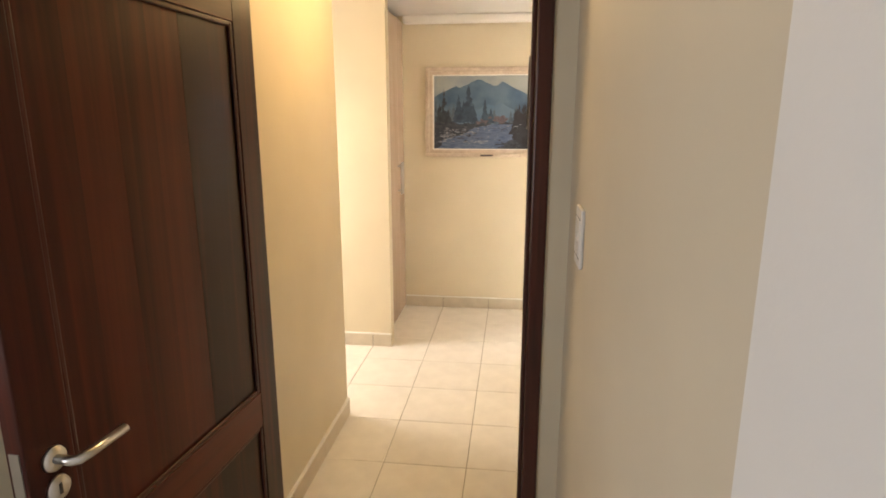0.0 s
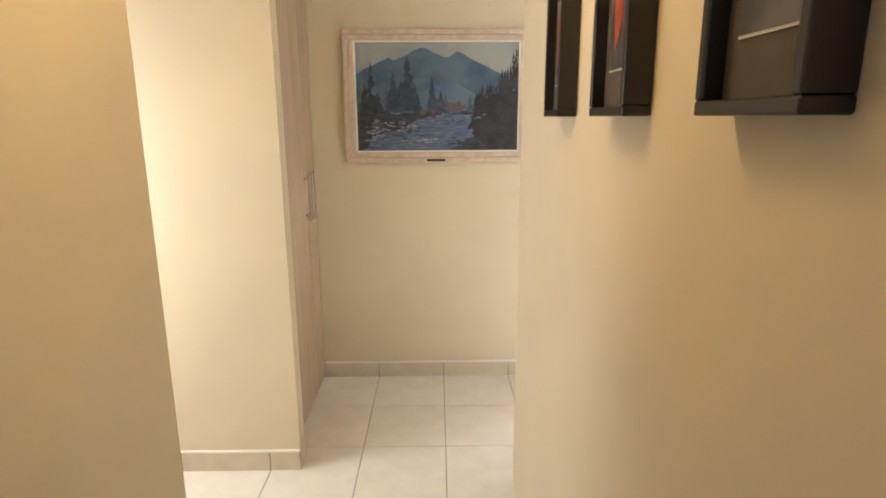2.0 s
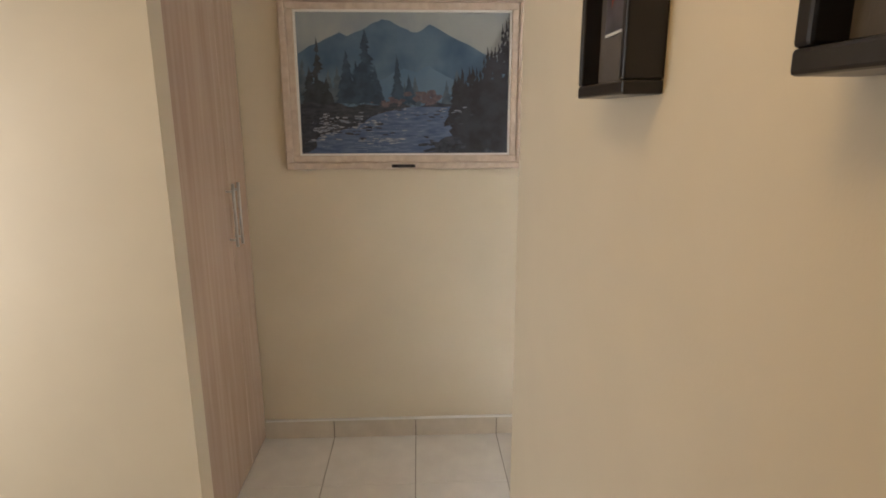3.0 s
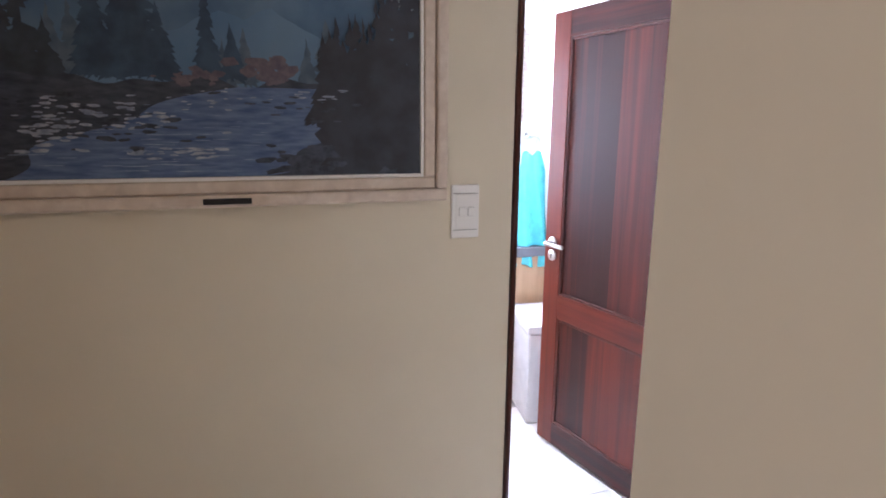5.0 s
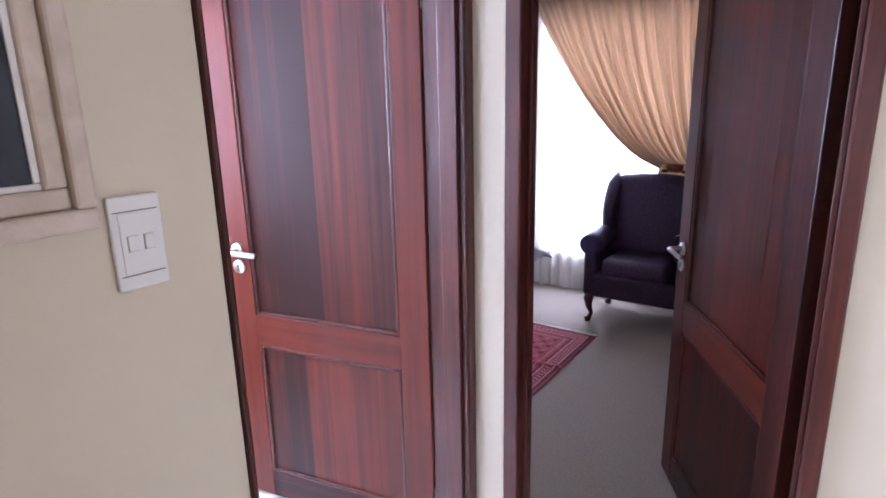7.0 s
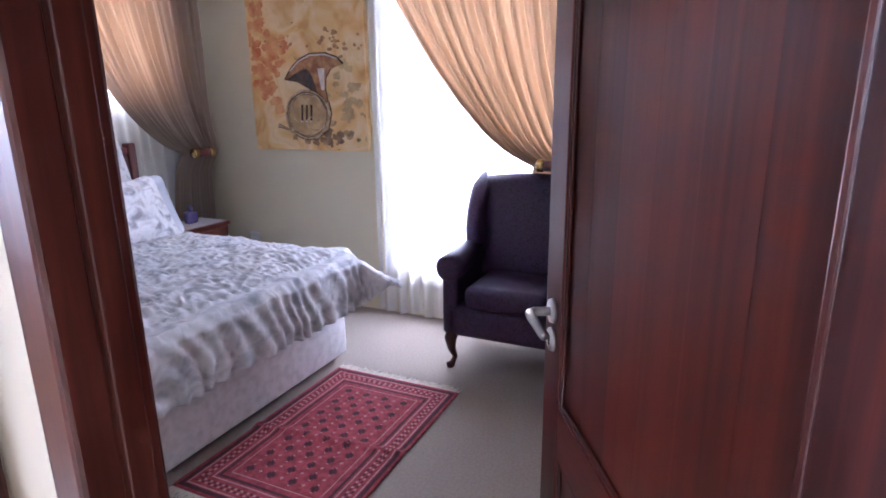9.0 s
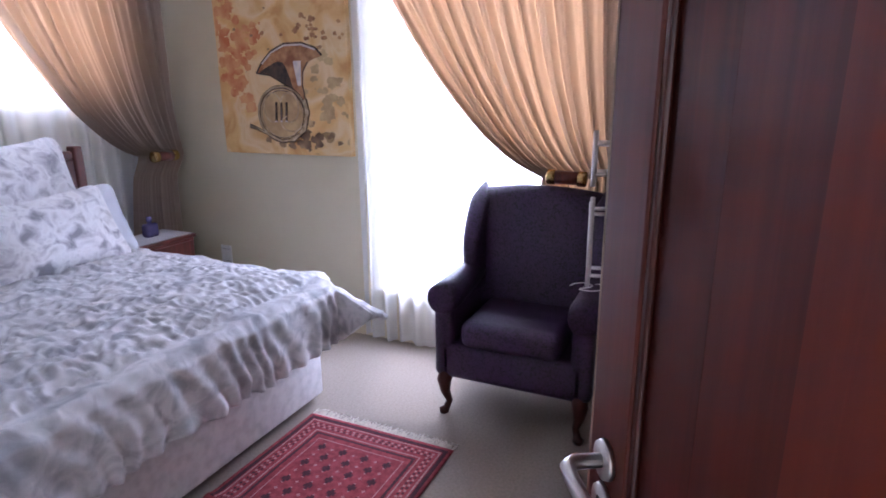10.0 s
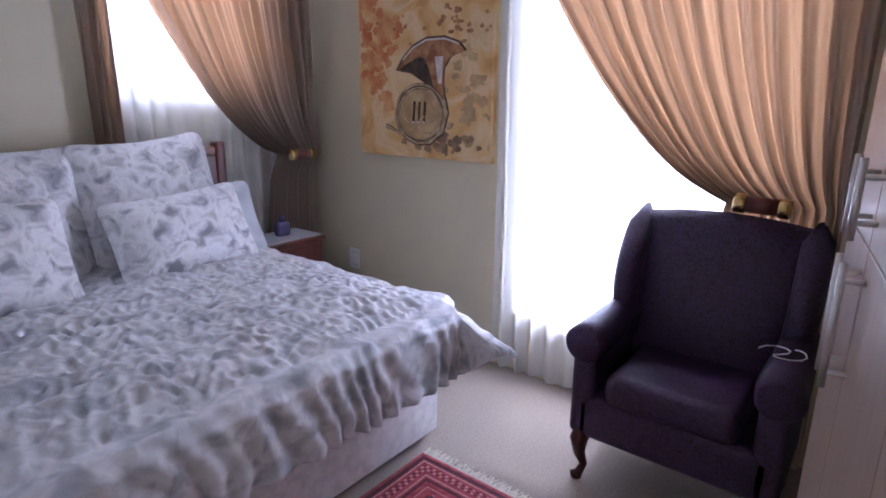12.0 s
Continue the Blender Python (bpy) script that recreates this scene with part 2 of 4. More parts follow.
def wall_x(name, x0, x1, y0, y1, z1=2.49, holes=(), mat=None, label="cream painted plaster wall"):
    """A wall running along y, thick from x0 to x1; holes: (y0, y1, z0, z1)."""
    bm = bmesh.new()
    y = y0
    for a, b, c, d in sorted(holes):
        box(bm, x0, x1, y, a, 0, z1)
        if c > 0:
            box(bm, x0, x1, a, b, 0, c)
        if d < z1:
            box(bm, x0, x1, a, b, d, z1)
        y = b
    box(bm, x0, x1, y, y1, 0, z1)
    return structure(name, bm, mat or PAINT, label, "wall")


def wall_y(name, y0, y1, x0, x1, z1=2.49, holes=(), mat=None, label="cream painted plaster wall"):
    bm = bmesh.new()
    x = x0
    for a, b, c, d in sorted(holes):
        box(bm, x, a, y0, y1, 0, z1)
        if c > 0:
            box(bm, a, b, y0, y1, 0, c)
        if d < z1:
            box(bm, a, b, y0, y1, d, z1)
        x = b
    box(bm, x, x1, y0, y1, 0, z1)
    return structure(name, bm, mat or PAINT, label, "wall")


# ---------------- structure
H = 2.49
DOOR_H = 2.06
EX, NY = 4.57, 7.20
structure("ground", slab(-60, 60, -60, 60, -0.30, -0.20), GROUND, "bare dry ground around the house", "ground")
wall_y("wall_hall_north", 4.40, 4.52, -1.30, 1.655, holes=[(0.823, 1.652, 0, DOOR_H + 0.04)], label="cream wall with the landscape picture and a doorway")
wall_x("wall_corridor_west", -0.72, -0.60, 1.215, 2.40)
wall_y("wall_passage_south", 2.28, 2.40, -2.0, -0.72)
wall_y("wall_stub", 3.42, 3.51, -1.20, -0.56, label="bright cream wall end beside the cupboard")
wall_x("wall_passage_closet", -1.32, -1.20, 3.43, 4.52)
wall_y("wall_passage_north", 4.52, 4.64, -2.0, 0.25)
wall_x("wall_passage_west", -2.12, -2.0, 2.28, 4.64, holes=[(2.6, 4.35, 0.75, 2.1)])
wall_x("wall_corridor_east", 0.418, 0.54, 1.215, 3.302)
wall_y("wall_hall_south", 3.14, 3.26, 0.54, 1.655)
wall_x("wall_bedroom_west", 1.655, 1.725, 2.5, 4.52, holes=[(3.475, 4.287, 0, DOOR_H + 0.04)], label="cream wall with the bedroom doorway")
wall_y("wall_bath_return", 4.52, 4.60, 1.655, 1.78, mat=WHITE, label="white return wall beside the bathroom door")
wall_x("wall_bath_east", 1.78, 1.84, 4.52, 7.32, mat=WHITE, label="white bathroom wall with the hamper against it")
wall_x("wall_bedroom_east", EX, EX + 0.15, 3.2, 7.35, holes=[(4.36, 5.58, 0.32, 2.14)], mat=OLIVEPAINT, label="olive cream bedroom wall with a tall window")
wall_y("wall_bedroom_north", NY, NY + 0.15, 1.84, EX, holes=[(3.42, 4.22, 1.44, 2.14)], mat=OLIVEPAINT, label="olive cream wall behind the bed with a window")
wall_y("wall_bedroom_south", 3.20, 3.32, 1.725, EX, mat=OLIVEPAINT, label="olive cream wall behind the wardrobe")
wall_y("wall_bath_north", 6.10, 6.22, 0.25, 1.78, holes=[(0.84, 1.62, 1.0, 2.05)], mat=WHITE, label="white bathroom wall with a window")
wall_x("wall_bath_west", 0.13, 0.25, 4.52, 6.22, mat=WHITE, label="white bathroom wall")
wall_y("wall_door_south", 1.10, 1.215, -1.6, 0.60, holes=[(-0.62, 0.405, 0, DOOR_H + 0.04)], label="cream wall with the first doorway")
wall_x("wall_entry_east", 0.468, 0.60, -0.19, 1.10)
# whiter than the wall beyond it and 28 mm proud
wall_x("wall_entry_pier", 0.440, 0.60, -2.4, -0.19, mat=WHITE, label="white wall end standing slightly proud of the cream wall")
# the hole takes the added, unseen entry window
wall_x("wall_entry_west", -1.72, -1.6, -2.4, 1.215, holes=[(-1.95, -0.35, 0.9, 2.1)])
wall_y("wall_entry_south", -2.52, -2.4, -1.72, 0.60)
structure("ceiling", slab(-2.2, EX + 0.15, -2.6, NY + 0.15, H, H + 0.12), CEIL, "plain white ceiling", "ceiling")
structure("floor", slab(-2.2, 1.70, -2.6, 6.3, -0.20, -0.006), GROUT, "tiled floor with thin dark grout", "floor")
structure("floor_bath", slab(1.70, 1.80, 4.55, 6.3, -0.004, 0.0), TILE, "white tiled bathroom floor edge", "floor")
structure("floor_bedroom", slab(1.70, EX + 0.1, 3.2, NY + 0.1, -0.20, 0.0), CARPET, "beige brown low pile carpet", "carpet")


def cornice(name, x0, x1, y0, y1, axis):
    return structure(name, slab(x0, x1, y0, y1, H - 0.07, H, bevel=0.02), CEIL, "white moulded cornice", "cornice")


cornice("cornice", 1.84, EX, NY - 0.07, NY, "x")
cornice("cornice", EX - 0.07, EX, 3.32, NY - 0.07, "y")
cornice("cornice", -0.62, 1.655, 4.33, 4.40, "x")


def skirting(x0, x1, y0, y1, along):
    """Tile skirting, one piece after another with narrow joints."""
    lo, hi = (x0, x1) if along == "x" else (y0, y1)
    first = 0.120 if along == "x" else 4.003
    base = structure("baseboard", slab(x0, x1, y0, y1, 0, 0.088), GROUT, "beige tile skirting with a pale top edge", "skirting")
    k = math.floor((lo - first) / 0.41)
    out = 0.004
    while first + k * 0.41 < hi:
        a, b = max(lo, first + k * 0.41 + 0.002), min(hi, first + (k + 1) * 0.41 - 0.002)
        if b - a > 0.01:
            if along == "x":
                part("skirting_tile", slab(a, b, y0 - out, y1 + out * 0, 0, 0.092, bevel=0.002, seg=1), SKIRT, base)
            else:
                part("skirting_tile", slab(x0 - out, x1 + out, a, b, 0, 0.092, bevel=0.002, seg=1), SKIRT, base)
        k += 1
    if along == "x":
        part("edge_strip", slab(x0, x1, y0 - 0.005, y1, 0.092, 0.102, bevel=0.002, seg=1), WHITE, base, "white edge strip")
    else:
        part("edge_strip", slab(x0 - 0.005, x1 + 0.005, y0, y1, 0.092, 0.102, bevel=0.002, seg=1), WHITE, base, "white edge strip")


SKIRT = material("beige_tile", (0.60, 0.54, 0.45), 0.3, 0, 0.06, 12, 0.03, 40)
skirting(-0.63, 0.80, 4.390, 4.400, "x")
skirting(-0.600, -0.590, 1.24, 2.40, "y")
skirting(-1.20, -0.56, 3.410, 3.420, "x")


# ---------------- doors
def handle_set(parent, x, z, side, turn):
    """Round rose, lever and key rose on one face; side: -1 or 1 of y; turn: lever towards +x or -x."""
    y = side * 0.0205
    bm = bmesh.new()
    tube(bm, [(x, y, z), (x, y + side * 0.008, z)], [0.026, 0.024], 24)
    part("rose", bm, STEEL, parent, "steel rose", True)
    bm = bmesh.new()
    tube(bm, [(x, y, z), (x, y + side * 0.042, z), (x + turn * 0.008, y + side * 0.052, z), (x + turn * 0.03, y + side * 0.054, z), (x + turn * 0.125, y + side * 0.054, z)], [0.0095, 0.0095, 0.0098, 0.0095, 0.0095], 14)
    part("handle", bm, STEEL, parent, "brushed steel lever handle", True)
    bm = bmesh.new()
    tube(bm, [(x, y, z - 0.062), (x, y + side * 0.007, z - 0.062)], [0.026, 0.024], 24)
    part("escutcheon", bm, STEEL, parent, "steel key rose", True)
    part("keyhole", slab(x - 0.003, x + 0.003, y + side * 0.0065, y + side * 0.009, z - 0.074, z - 0.052), GAP, parent)


def door_leaf(name, m, w, label, planks=6, lever=1.02):
    """Hinge edge at the origin, leaf along +x, 40 mm thick."""
    d = empty(name, m, label, "door", kind="structure")
    h = DOOR_H - 0.03
    st = 0.105
    t = 0.020
    for a, b in ((0, st), (w - st, w)):
        part("stile", slab(a, b, -t, t, 0.012, h, bevel=0.003), MERANTI, d)
    rails = [(0.012, 0.125), (0.660, 0.778), (h - 0.11, h)]
    for a, b in rails:
        ob = part("rail", slab(-(b - a) / 2, (b - a) / 2, -t + 0.001, t - 0.001, 0, w - 2 * st + 0.004, bevel=0.002), MERANTI, d)
        ob.matrix_basis = pose(st - 0.002, 0, (a + b) / 2, 0, 90, 0)
    for a, b in ((0.125, 0.660), (0.778, h - 0.11)):
        n = planks
        step = (w - 2 * st) / n
        for k in range(n):
            part("plank", slab(st + k * step, st + (k + 1) * step, -0.009 - 0.0002 * (k % 2), 0.009 + 0.0002 * (k % 2), a, b), MERANTI, d)
        for s in (-1, 1):
            y0, y1 = sorted((s * 0.009, s * 0.0175))
            bm = bmesh.new()
            box(bm, st, st + 0.014, y0, y1, a, b, 0.004)
            box(bm, w - st - 0.014, w - st, y0, y1, a, b, 0.004)
            box(bm, st + 0.014, w - st - 0.014, y0, y1, a, a + 0.014, 0.004)
            box(bm, st + 0.014, w - st - 0.014, y0, y1, b - 0.014, b, 0.004)
            part("moulding", bm, FRAMEWOOD, d)
    for s in (-1, 1):
        handle_set(d, w - 0.055, lever, s, -1)
    part("latch_plate", slab(w, w + 0.002, -0.011, 0.011, 0.90, 1.06), STEEL, d, "steel latch plate")
    for z in (0.18, 1.82):
        bm = bmesh.new()
        tube(bm, [(-0.004, -0.022, z - 0.05), (-0.004, -0.022, z + 0.05)], 0.007, 10)
        box(bm, -0.003, 0.0, -0.018, 0.012, z - 0.05, z + 0.05)
        part("hinge", bm, STEEL, d, "steel butt hinge", True)
    return d


def door_frame(name, m, w, depth, label, f0=0.04, f1=0.04):
    """Opening along +x from 0 to w, wall from y 0 to depth."""
    d = empty(name, m, label, "door frame", kind="structure")
    e = 0.012
    f = 0.04
    for a, b in ((-f0, 0), (w, w + f1)):
        part("jamb", slab(a, b, -e, depth + e, 0, DOOR_H + f, bevel=0.006), FRAMEWOOD, d)
    ob = part("head", slab(-f / 2, f / 2, -e, depth + e, 0, w, bevel=0.004), FRAMEWOOD, d)
    ob.matrix_basis = pose(0, 0, DOOR_H + f / 2, 0, 90, 0)
    for a, b in ((0, 0.013), (w - 0.013, w)):
        part("stop", slab(a, b, 0.010, depth * 0.6, 0, DOOR_H, bevel=0.003), FRAMEWOOD, d)
    return d


door_frame("door_frame_bath", pose(0.837, 4.40, 0), 0.770, 0.12, "dark red meranti bathroom door frame", 0.012, 0.045)
door_leaf("door_bath", pose(1.618, 4.535, 0, 0, 0, 101.5), 0.805, "red brown meranti bathroom door standing open")
door_frame("door_frame_bedroom", pose(1.725, 3.515, 0, 0, 0, 90), 0.722, 0.07, "dark red meranti bedroom door frame", 0.04, 0.05)
door_leaf("door_bedroom", pose(1.768, 3.545, 0, 0, 0, 30.6), 0.855, "red brown meranti bedroom door standing open", lever=0.97)
door_frame("door_frame_first", pose(-0.565, 1.10, 0), 0.925, 0.115, "dark red meranti corridor door frame", 0.04, 0.045)
door_leaf("door_first", pose(-0.505, 1.228, 0, 0, 0, -94), 0.92, "dark meranti panelled door standing wide open")


# ---------------- corridor and hall
def cupboard():
    c = empty("built_in_cupboard", pose(0, 0, 0), "pale beech built-in cupboard with two tall doors", "cupboard")
    part("carcass", slab(-1.19, -0.652, 3.525, 4.395, 0.0, 2.45), BEECH, c)
    for a, b, hy in ((3.530, 4.150, 4.118), (4.154, 4.392, 4.186)):
        d = part("door", slab(-0.650, -0.632, a, b, 0.012, 2.44, bevel=0.002), BEECH, c)
        bm = bmesh.new()
        tube(bm, [(-0.602, hy, 1.055), (-0.602, hy, 1.315)], 0.006, 12)
        for z in (1.085, 1.285):
            tube(bm, [(-0.634, hy, z), (-0.602, hy, z)], 0.0045, 8)
        part("handle", bm, STEEL, d, "steel bar handle", True)
    return c


cupboard()


def frame_bars(bm, x0, x1, z0, z1, w, y0, y1, bevel=0.004):
    """Four mitre-like bars round an opening in the xz plane."""
    box(bm, x0, x1, y0, y1, z1 - w, z1, bevel)
    box(bm, x0, x1, y0, y1, z0, z0 + w, bevel)
    box(bm, x0, x0 + w, y0, y1, z0 + w, z1 - w, bevel)
    box(bm, x1 - w, x1, y0, y1, z0 + w, z1 - w, bevel)
    return bm


def bars(name, x0, x1, z0, z1, w, y0, y1, bevel, mat, parent, label=""):
    """Four frame bars, each a part."""
    for a, b, c, d in ((x0, x1, z1 - w, z1), (x0, x1, z0, z0 + w), (x0, x0 + w, z0 + w, z1 - w), (x1 - w, x1, z0 + w, z1 - w)):
        part(name, slab(a, b, y0, y1, c, d, bevel=bevel), mat, parent, label)


def layer(name, polys, y, mat, parent):
    """Flat paint strokes, each a polygon (x, z), at depth y."""
    bm = bmesh.new()
    y = 4.383 - (4.383 - y) * 2.1
    step = 0.0008 / max(1, len(polys))
    for k, p in enumerate(polys):
        bm.faces.new([bm.verts.new((x, y - k * step, z)) for x, z in p])
    me = bpy.data.meshes.new(name)
    bm.to_mesh(me)
    bm.free()
    me.materials.append(mat)
    ob = new(name, me)
    ob.parent = parent
    return tagged(ob, kind="stuff")


def paint(name, a, b, scale, rough=0.55, stretch=(1, 1, 1)):
    return patterned(name, [(0.35, a), (0.65, b)], scale, rough, bump=0.05, stretch=stretch)


def landscape():
    x0, x1, z0, z1 = -0.436, 0.620, 1.350, 2.082
    p = empty("landscape_picture", pose(0, 0, 0), "framed mountain river landscape in a limed wooden frame", "picture")
    bars("outer_frame", x0, x1, z0, z1, 0.030, 4.357, 4.398, 0.006, PICFRAME, p)
    bars("frame", x0 + 0.030, x1 - 0.030, z0 + 0.030, z1 - 0.030, 0.030, 4.368, 4.398, 0.005, PICFRAME, p)
    bars("slip", x0 + 0.060, x1 - 0.060, z0 + 0.060, z1 - 0.060, 0.009, 4.374, 4.398, 0.002, WHITE, p, "white inner slip")
    a, b, c, d = x0 + 0.069, x1 - 0.069, z0 + 0.069, z1 - 0.069
    w, h = b - a, d - c
    rnd = random.Random(4)
    q = lambda u, v: (a + u * w, c + v * h)
    part("canvas", slab(a, b, 4.384, 4.396, c, d), paint("sky_paint", (0.20, 0.26, 0.32), (0.34, 0.37, 0.38), 4), p)
    inside = lambda u, v: q(min(max(u, 0.002), 0.998), min(max(v, 0.002), 0.998))

    def ridge(base, peaks, rough, n=90):
        pts = []
        for i in range(n + 1):
            u = i / n
            v = base + max(k * max(0, 1 - abs(u - m) / w2) for m, k, w2 in peaks) + rough * noise.noise(Vector((u * 16, base * 9, 3)))
            pts.append(inside(u, v))
        return [[pts[i], pts[i + 1], (pts[i + 1][0], c), (pts[i][0], c)] for i in range(n)]
    layer("far_mountain", ridge(0.50, [(0.40, 0.46, 0.62), (0.62, 0.42, 0.55), (0.20, 0.36, 0.5)], 0.025), 4.3832, paint("mountain_paint", (0.040, 0.095, 0.18), (0.095, 0.165, 0.25), 7), p)
    layer("mist", ridge(0.40, [(0.50, 0.22, 0.30), (0.62, 0.24, 0.25)], 0.03), 4.3828, paint("mist_paint", (0.065, 0.14, 0.25), (0.11, 0.19, 0.29), 6), p)

    def dabs(us, vs, n, size, flat=1.0):
        """Loose brush dabs spread round a place."""
        out = []
        for k in range(n):
            u, v, g = rnd.gauss(*us), rnd.gauss(*vs), size * rnd.uniform(0.4, 1.3)
            turn = rnd.uniform(-0.5, 0.5)
            out.append([inside(u + g * math.cos(t + turn), v + flat * g * rnd.uniform(0.5, 1.2) * math.sin(t)) for t in (0.2, 1.1, 2.3, 3.2, 4.3, 5.5)])
        return out

    def fir(u, v, top, half, n=70):
        """Drooping branch strokes either side of a trunk, thinner to the tip."""
        out = [[inside(u - 0.003, v), inside(u + 0.003, v), inside(u + 0.001, top)]]
        for k in range(n):
            f = rnd.random() ** 1.3
            y = v + 0.03 + (top - v - 0.03) * f
            w2 = half * (1 - f) ** 0.8 * rnd.uniform(0.3, 1.1) * rnd.choice((-1, 1)) + 0.002
            droop = 0.03 * rnd.uniform(0.4, 1.3) * (1.2 - f)
            out.append([inside(u, y + 0.02), inside(u + w2 * 0.6, y + 0.006), inside(u + w2, y - droop), inside(u + w2 * 0.4, y - 0.022), inside(u, y - 0.02)])
        return out
    far, mid, dark, wood_right = [], [], [], []
    for u, top, half in ((0.02, 0.68, 0.06), (0.14, 0.60, 0.04), (0.18, 0.62, 0.045), (0.55, 0.55, 0.035), (0.50, 0.50, 0.03), (0.75, 0.60, 0.05), (0.70, 0.52, 0.03)):
        far += fir(u, 0.34, top, half)
    for u, top, half in ((0.315, 0.88, 0.085), (0.225, 0.74, 0.06), (0.27, 0.66, 0.05), (0.36, 0.62, 0.05), (0.465, 0.70, 0.040), (0.52, 0.56, 0.035)):
        mid += fir(u, 0.36, top, half, 130)
    for u, top, half in ((0.09, 0.82, 0.06), (0.05, 0.62, 0.06), (0.13, 0.55, 0.05)):
        dark += fir(u, 0.28, top, half, 110)
    for k in range(16):
        f = k / 15
        wood_right += fir(0.74 + 0.26 * f, 0.20, 0.55 + 0.42 * f ** 1.5 + rnd.uniform(-0.08, 0.05), 0.055, 90)
    layer("far_tree_stroke", far, 4.3824, paint("far_tree_paint", (0.045, 0.08, 0.125), (0.09, 0.13, 0.18), 30), p)
    layer("fir_stroke", mid, 4.3820, paint("fir_paint", (0.012, 0.032, 0.070), (0.035, 0.075, 0.13), 22), p)
    layer("dark_fir_stroke", dark, 4.3816, paint("dark_fir_paint", (0.012, 0.022, 0.040), (0.035, 0.050, 0.075), 24), p)
    layer("bank", [[q(k / 50, 0.0), q((k + 1) / 50, 0.0), inside((k + 1) / 50, 0.36 + 0.05 * noise.noise(Vector(((k + 1) * 0.2, 0, 5)))), inside(k / 50, 0.36 + 0.05 * noise.noise(Vector((k * 0.2, 0, 5))))] for k in range(50)], 4.3812, paint("bank_paint", (0.014, 0.022, 0.045), (0.05, 0.06, 0.085), 26, stretch=(1, 1, 3)), p)
    layer("scrub", dabs((0.61, 0.04), (0.41, 0.03), 40, 0.020) + dabs((0.43, 0.04), (0.37, 0.015), 20, 0.014), 4.3808, paint("scrub_paint", (0.07, 0.06, 0.09), (0.14, 0.11, 0.13), 50), p)
    left = lambda f: 0.02 + 0.50 * f ** 1.6 + 0.03 * math.sin(f * 13)
    right = lambda f: 0.60 + 0.24 * f ** 0.7 + 0.03 * math.sin(f * 17)
    layer("river", [[inside(left(f), f * 0.34), inside(right(f), f * 0.34), inside(right(f + 0.04), (f + 0.04) * 0.34), inside(left(f + 0.04), (f + 0.04) * 0.34)] for f in [k * 0.04 for k in range(25)]], 4.3804, paint("river_paint", (0.045, 0.085, 0.19), (0.12, 0.17, 0.29), 16, stretch=(1, 1, 6)), p)
    layer("ripple", [x for k in range(90) for x in dabs((0.30 + 0.30 * (k / 90), 0.14), (0.02 + 0.30 * (k / 90), 0.02), 1, 0.035 * (1.1 - k / 90), 0.07)], 4.3801, paint("ripple_paint", (0.14, 0.19, 0.29), (0.26, 0.31, 0.41), 40), p)
    layer("wood_right_stroke", wood_right + dabs((0.90, 0.06), (0.16, 0.09), 120, 0.04), 4.3798, paint("wood_paint", (0.008, 0.010, 0.020), (0.024, 0.028, 0.045), 20), p)
    layer("dark_rock_stroke", dabs((0.70, 0.05), (0.05, 0.03), 40, 0.026, 0.6) + dabs((0.20, 0.12), (0.20, 0.05), 70, 0.018, 0.5) + dabs((0.66, 0.07), (0.27, 0.03), 16, 0.016, 0.4), 4.3795, paint("rock_paint", (0.012, 0.018, 0.036), (0.05, 0.06, 0.09), 60), p)
    pale = dabs((0.12, 0.05), (0.18, 0.04), 40, 0.016, 0.45) + dabs((0.28, 0.09), (0.235, 0.03), 46, 0.013, 0.45) + dabs((0.40, 0.06), (0.095, 0.012), 24, 0.016, 0.4) + dabs((0.48, 0.06), (0.29, 0.02), 16, 0.009, 0.4) + dabs((0.73, 0.05), (0.31, 0.015), 10, 0.014, 0.3)
    layer("pale_rock_stroke", pale, 4.3792, paint("pale_rock_paint", (0.16, 0.19, 0.26), (0.36, 0.38, 0.44), 60), p)
    part("plaque", slab(0.030, 0.136, 4.352, 4.358, 1.357, 1.371, bevel=0.002), BLACK, p, "small dark title plaque")
    return p


landscape()


def rocker_switch(name, m, label, w=0.082, h=0.132):
    s = empty(name, m, label, "switch")
    part("plate", slab(-w / 2, w / 2, -0.009, 0, -h / 2, h / 2, bevel=0.003), PLASTIC, s)
    part("insert", slab(-w / 2 + 0.012, w / 2 - 0.012, -0.0108, -0.0085, -h / 2 + 0.026, h / 2 - 0.026, bevel=0.001), PLASTIC, s)
    for z in (-h / 2 + 0.022, h / 2 - 0.024):
        part("groove", slab(-w / 2 + 0.006, w / 2 - 0.006, -0.0094, -0.0085, z, z + 0.0015), GAP, s)
    return s


sw = rocker_switch("light_switch", pose(0.682, 4.40, 1.313), "white two-lever light switch beside the picture", 0.080, 0.145)
for x in (-0.011, 0.014):
    part("rocker", slab(x - 0.008, x + 0.008, -0.0135, -0.010, -0.012, 0.012, bevel=0.002), PLASTIC, sw)
    part("rocker_shadow", slab(x - 0.0083, x + 0.0083, -0.0112, -0.0100, -0.0124, 0.0121), GAP, sw)
sw = rocker_switch("light_switch", pose(0.468, 0.812, 1.385, 0, 0, -90), "white single light switch by the first door", 0.100, 0.135)
part("rocker", slab(-0.007, 0.007, -0.0135, -0.010, -0.010, 0.010, bevel=0.002), PLASTIC, sw)


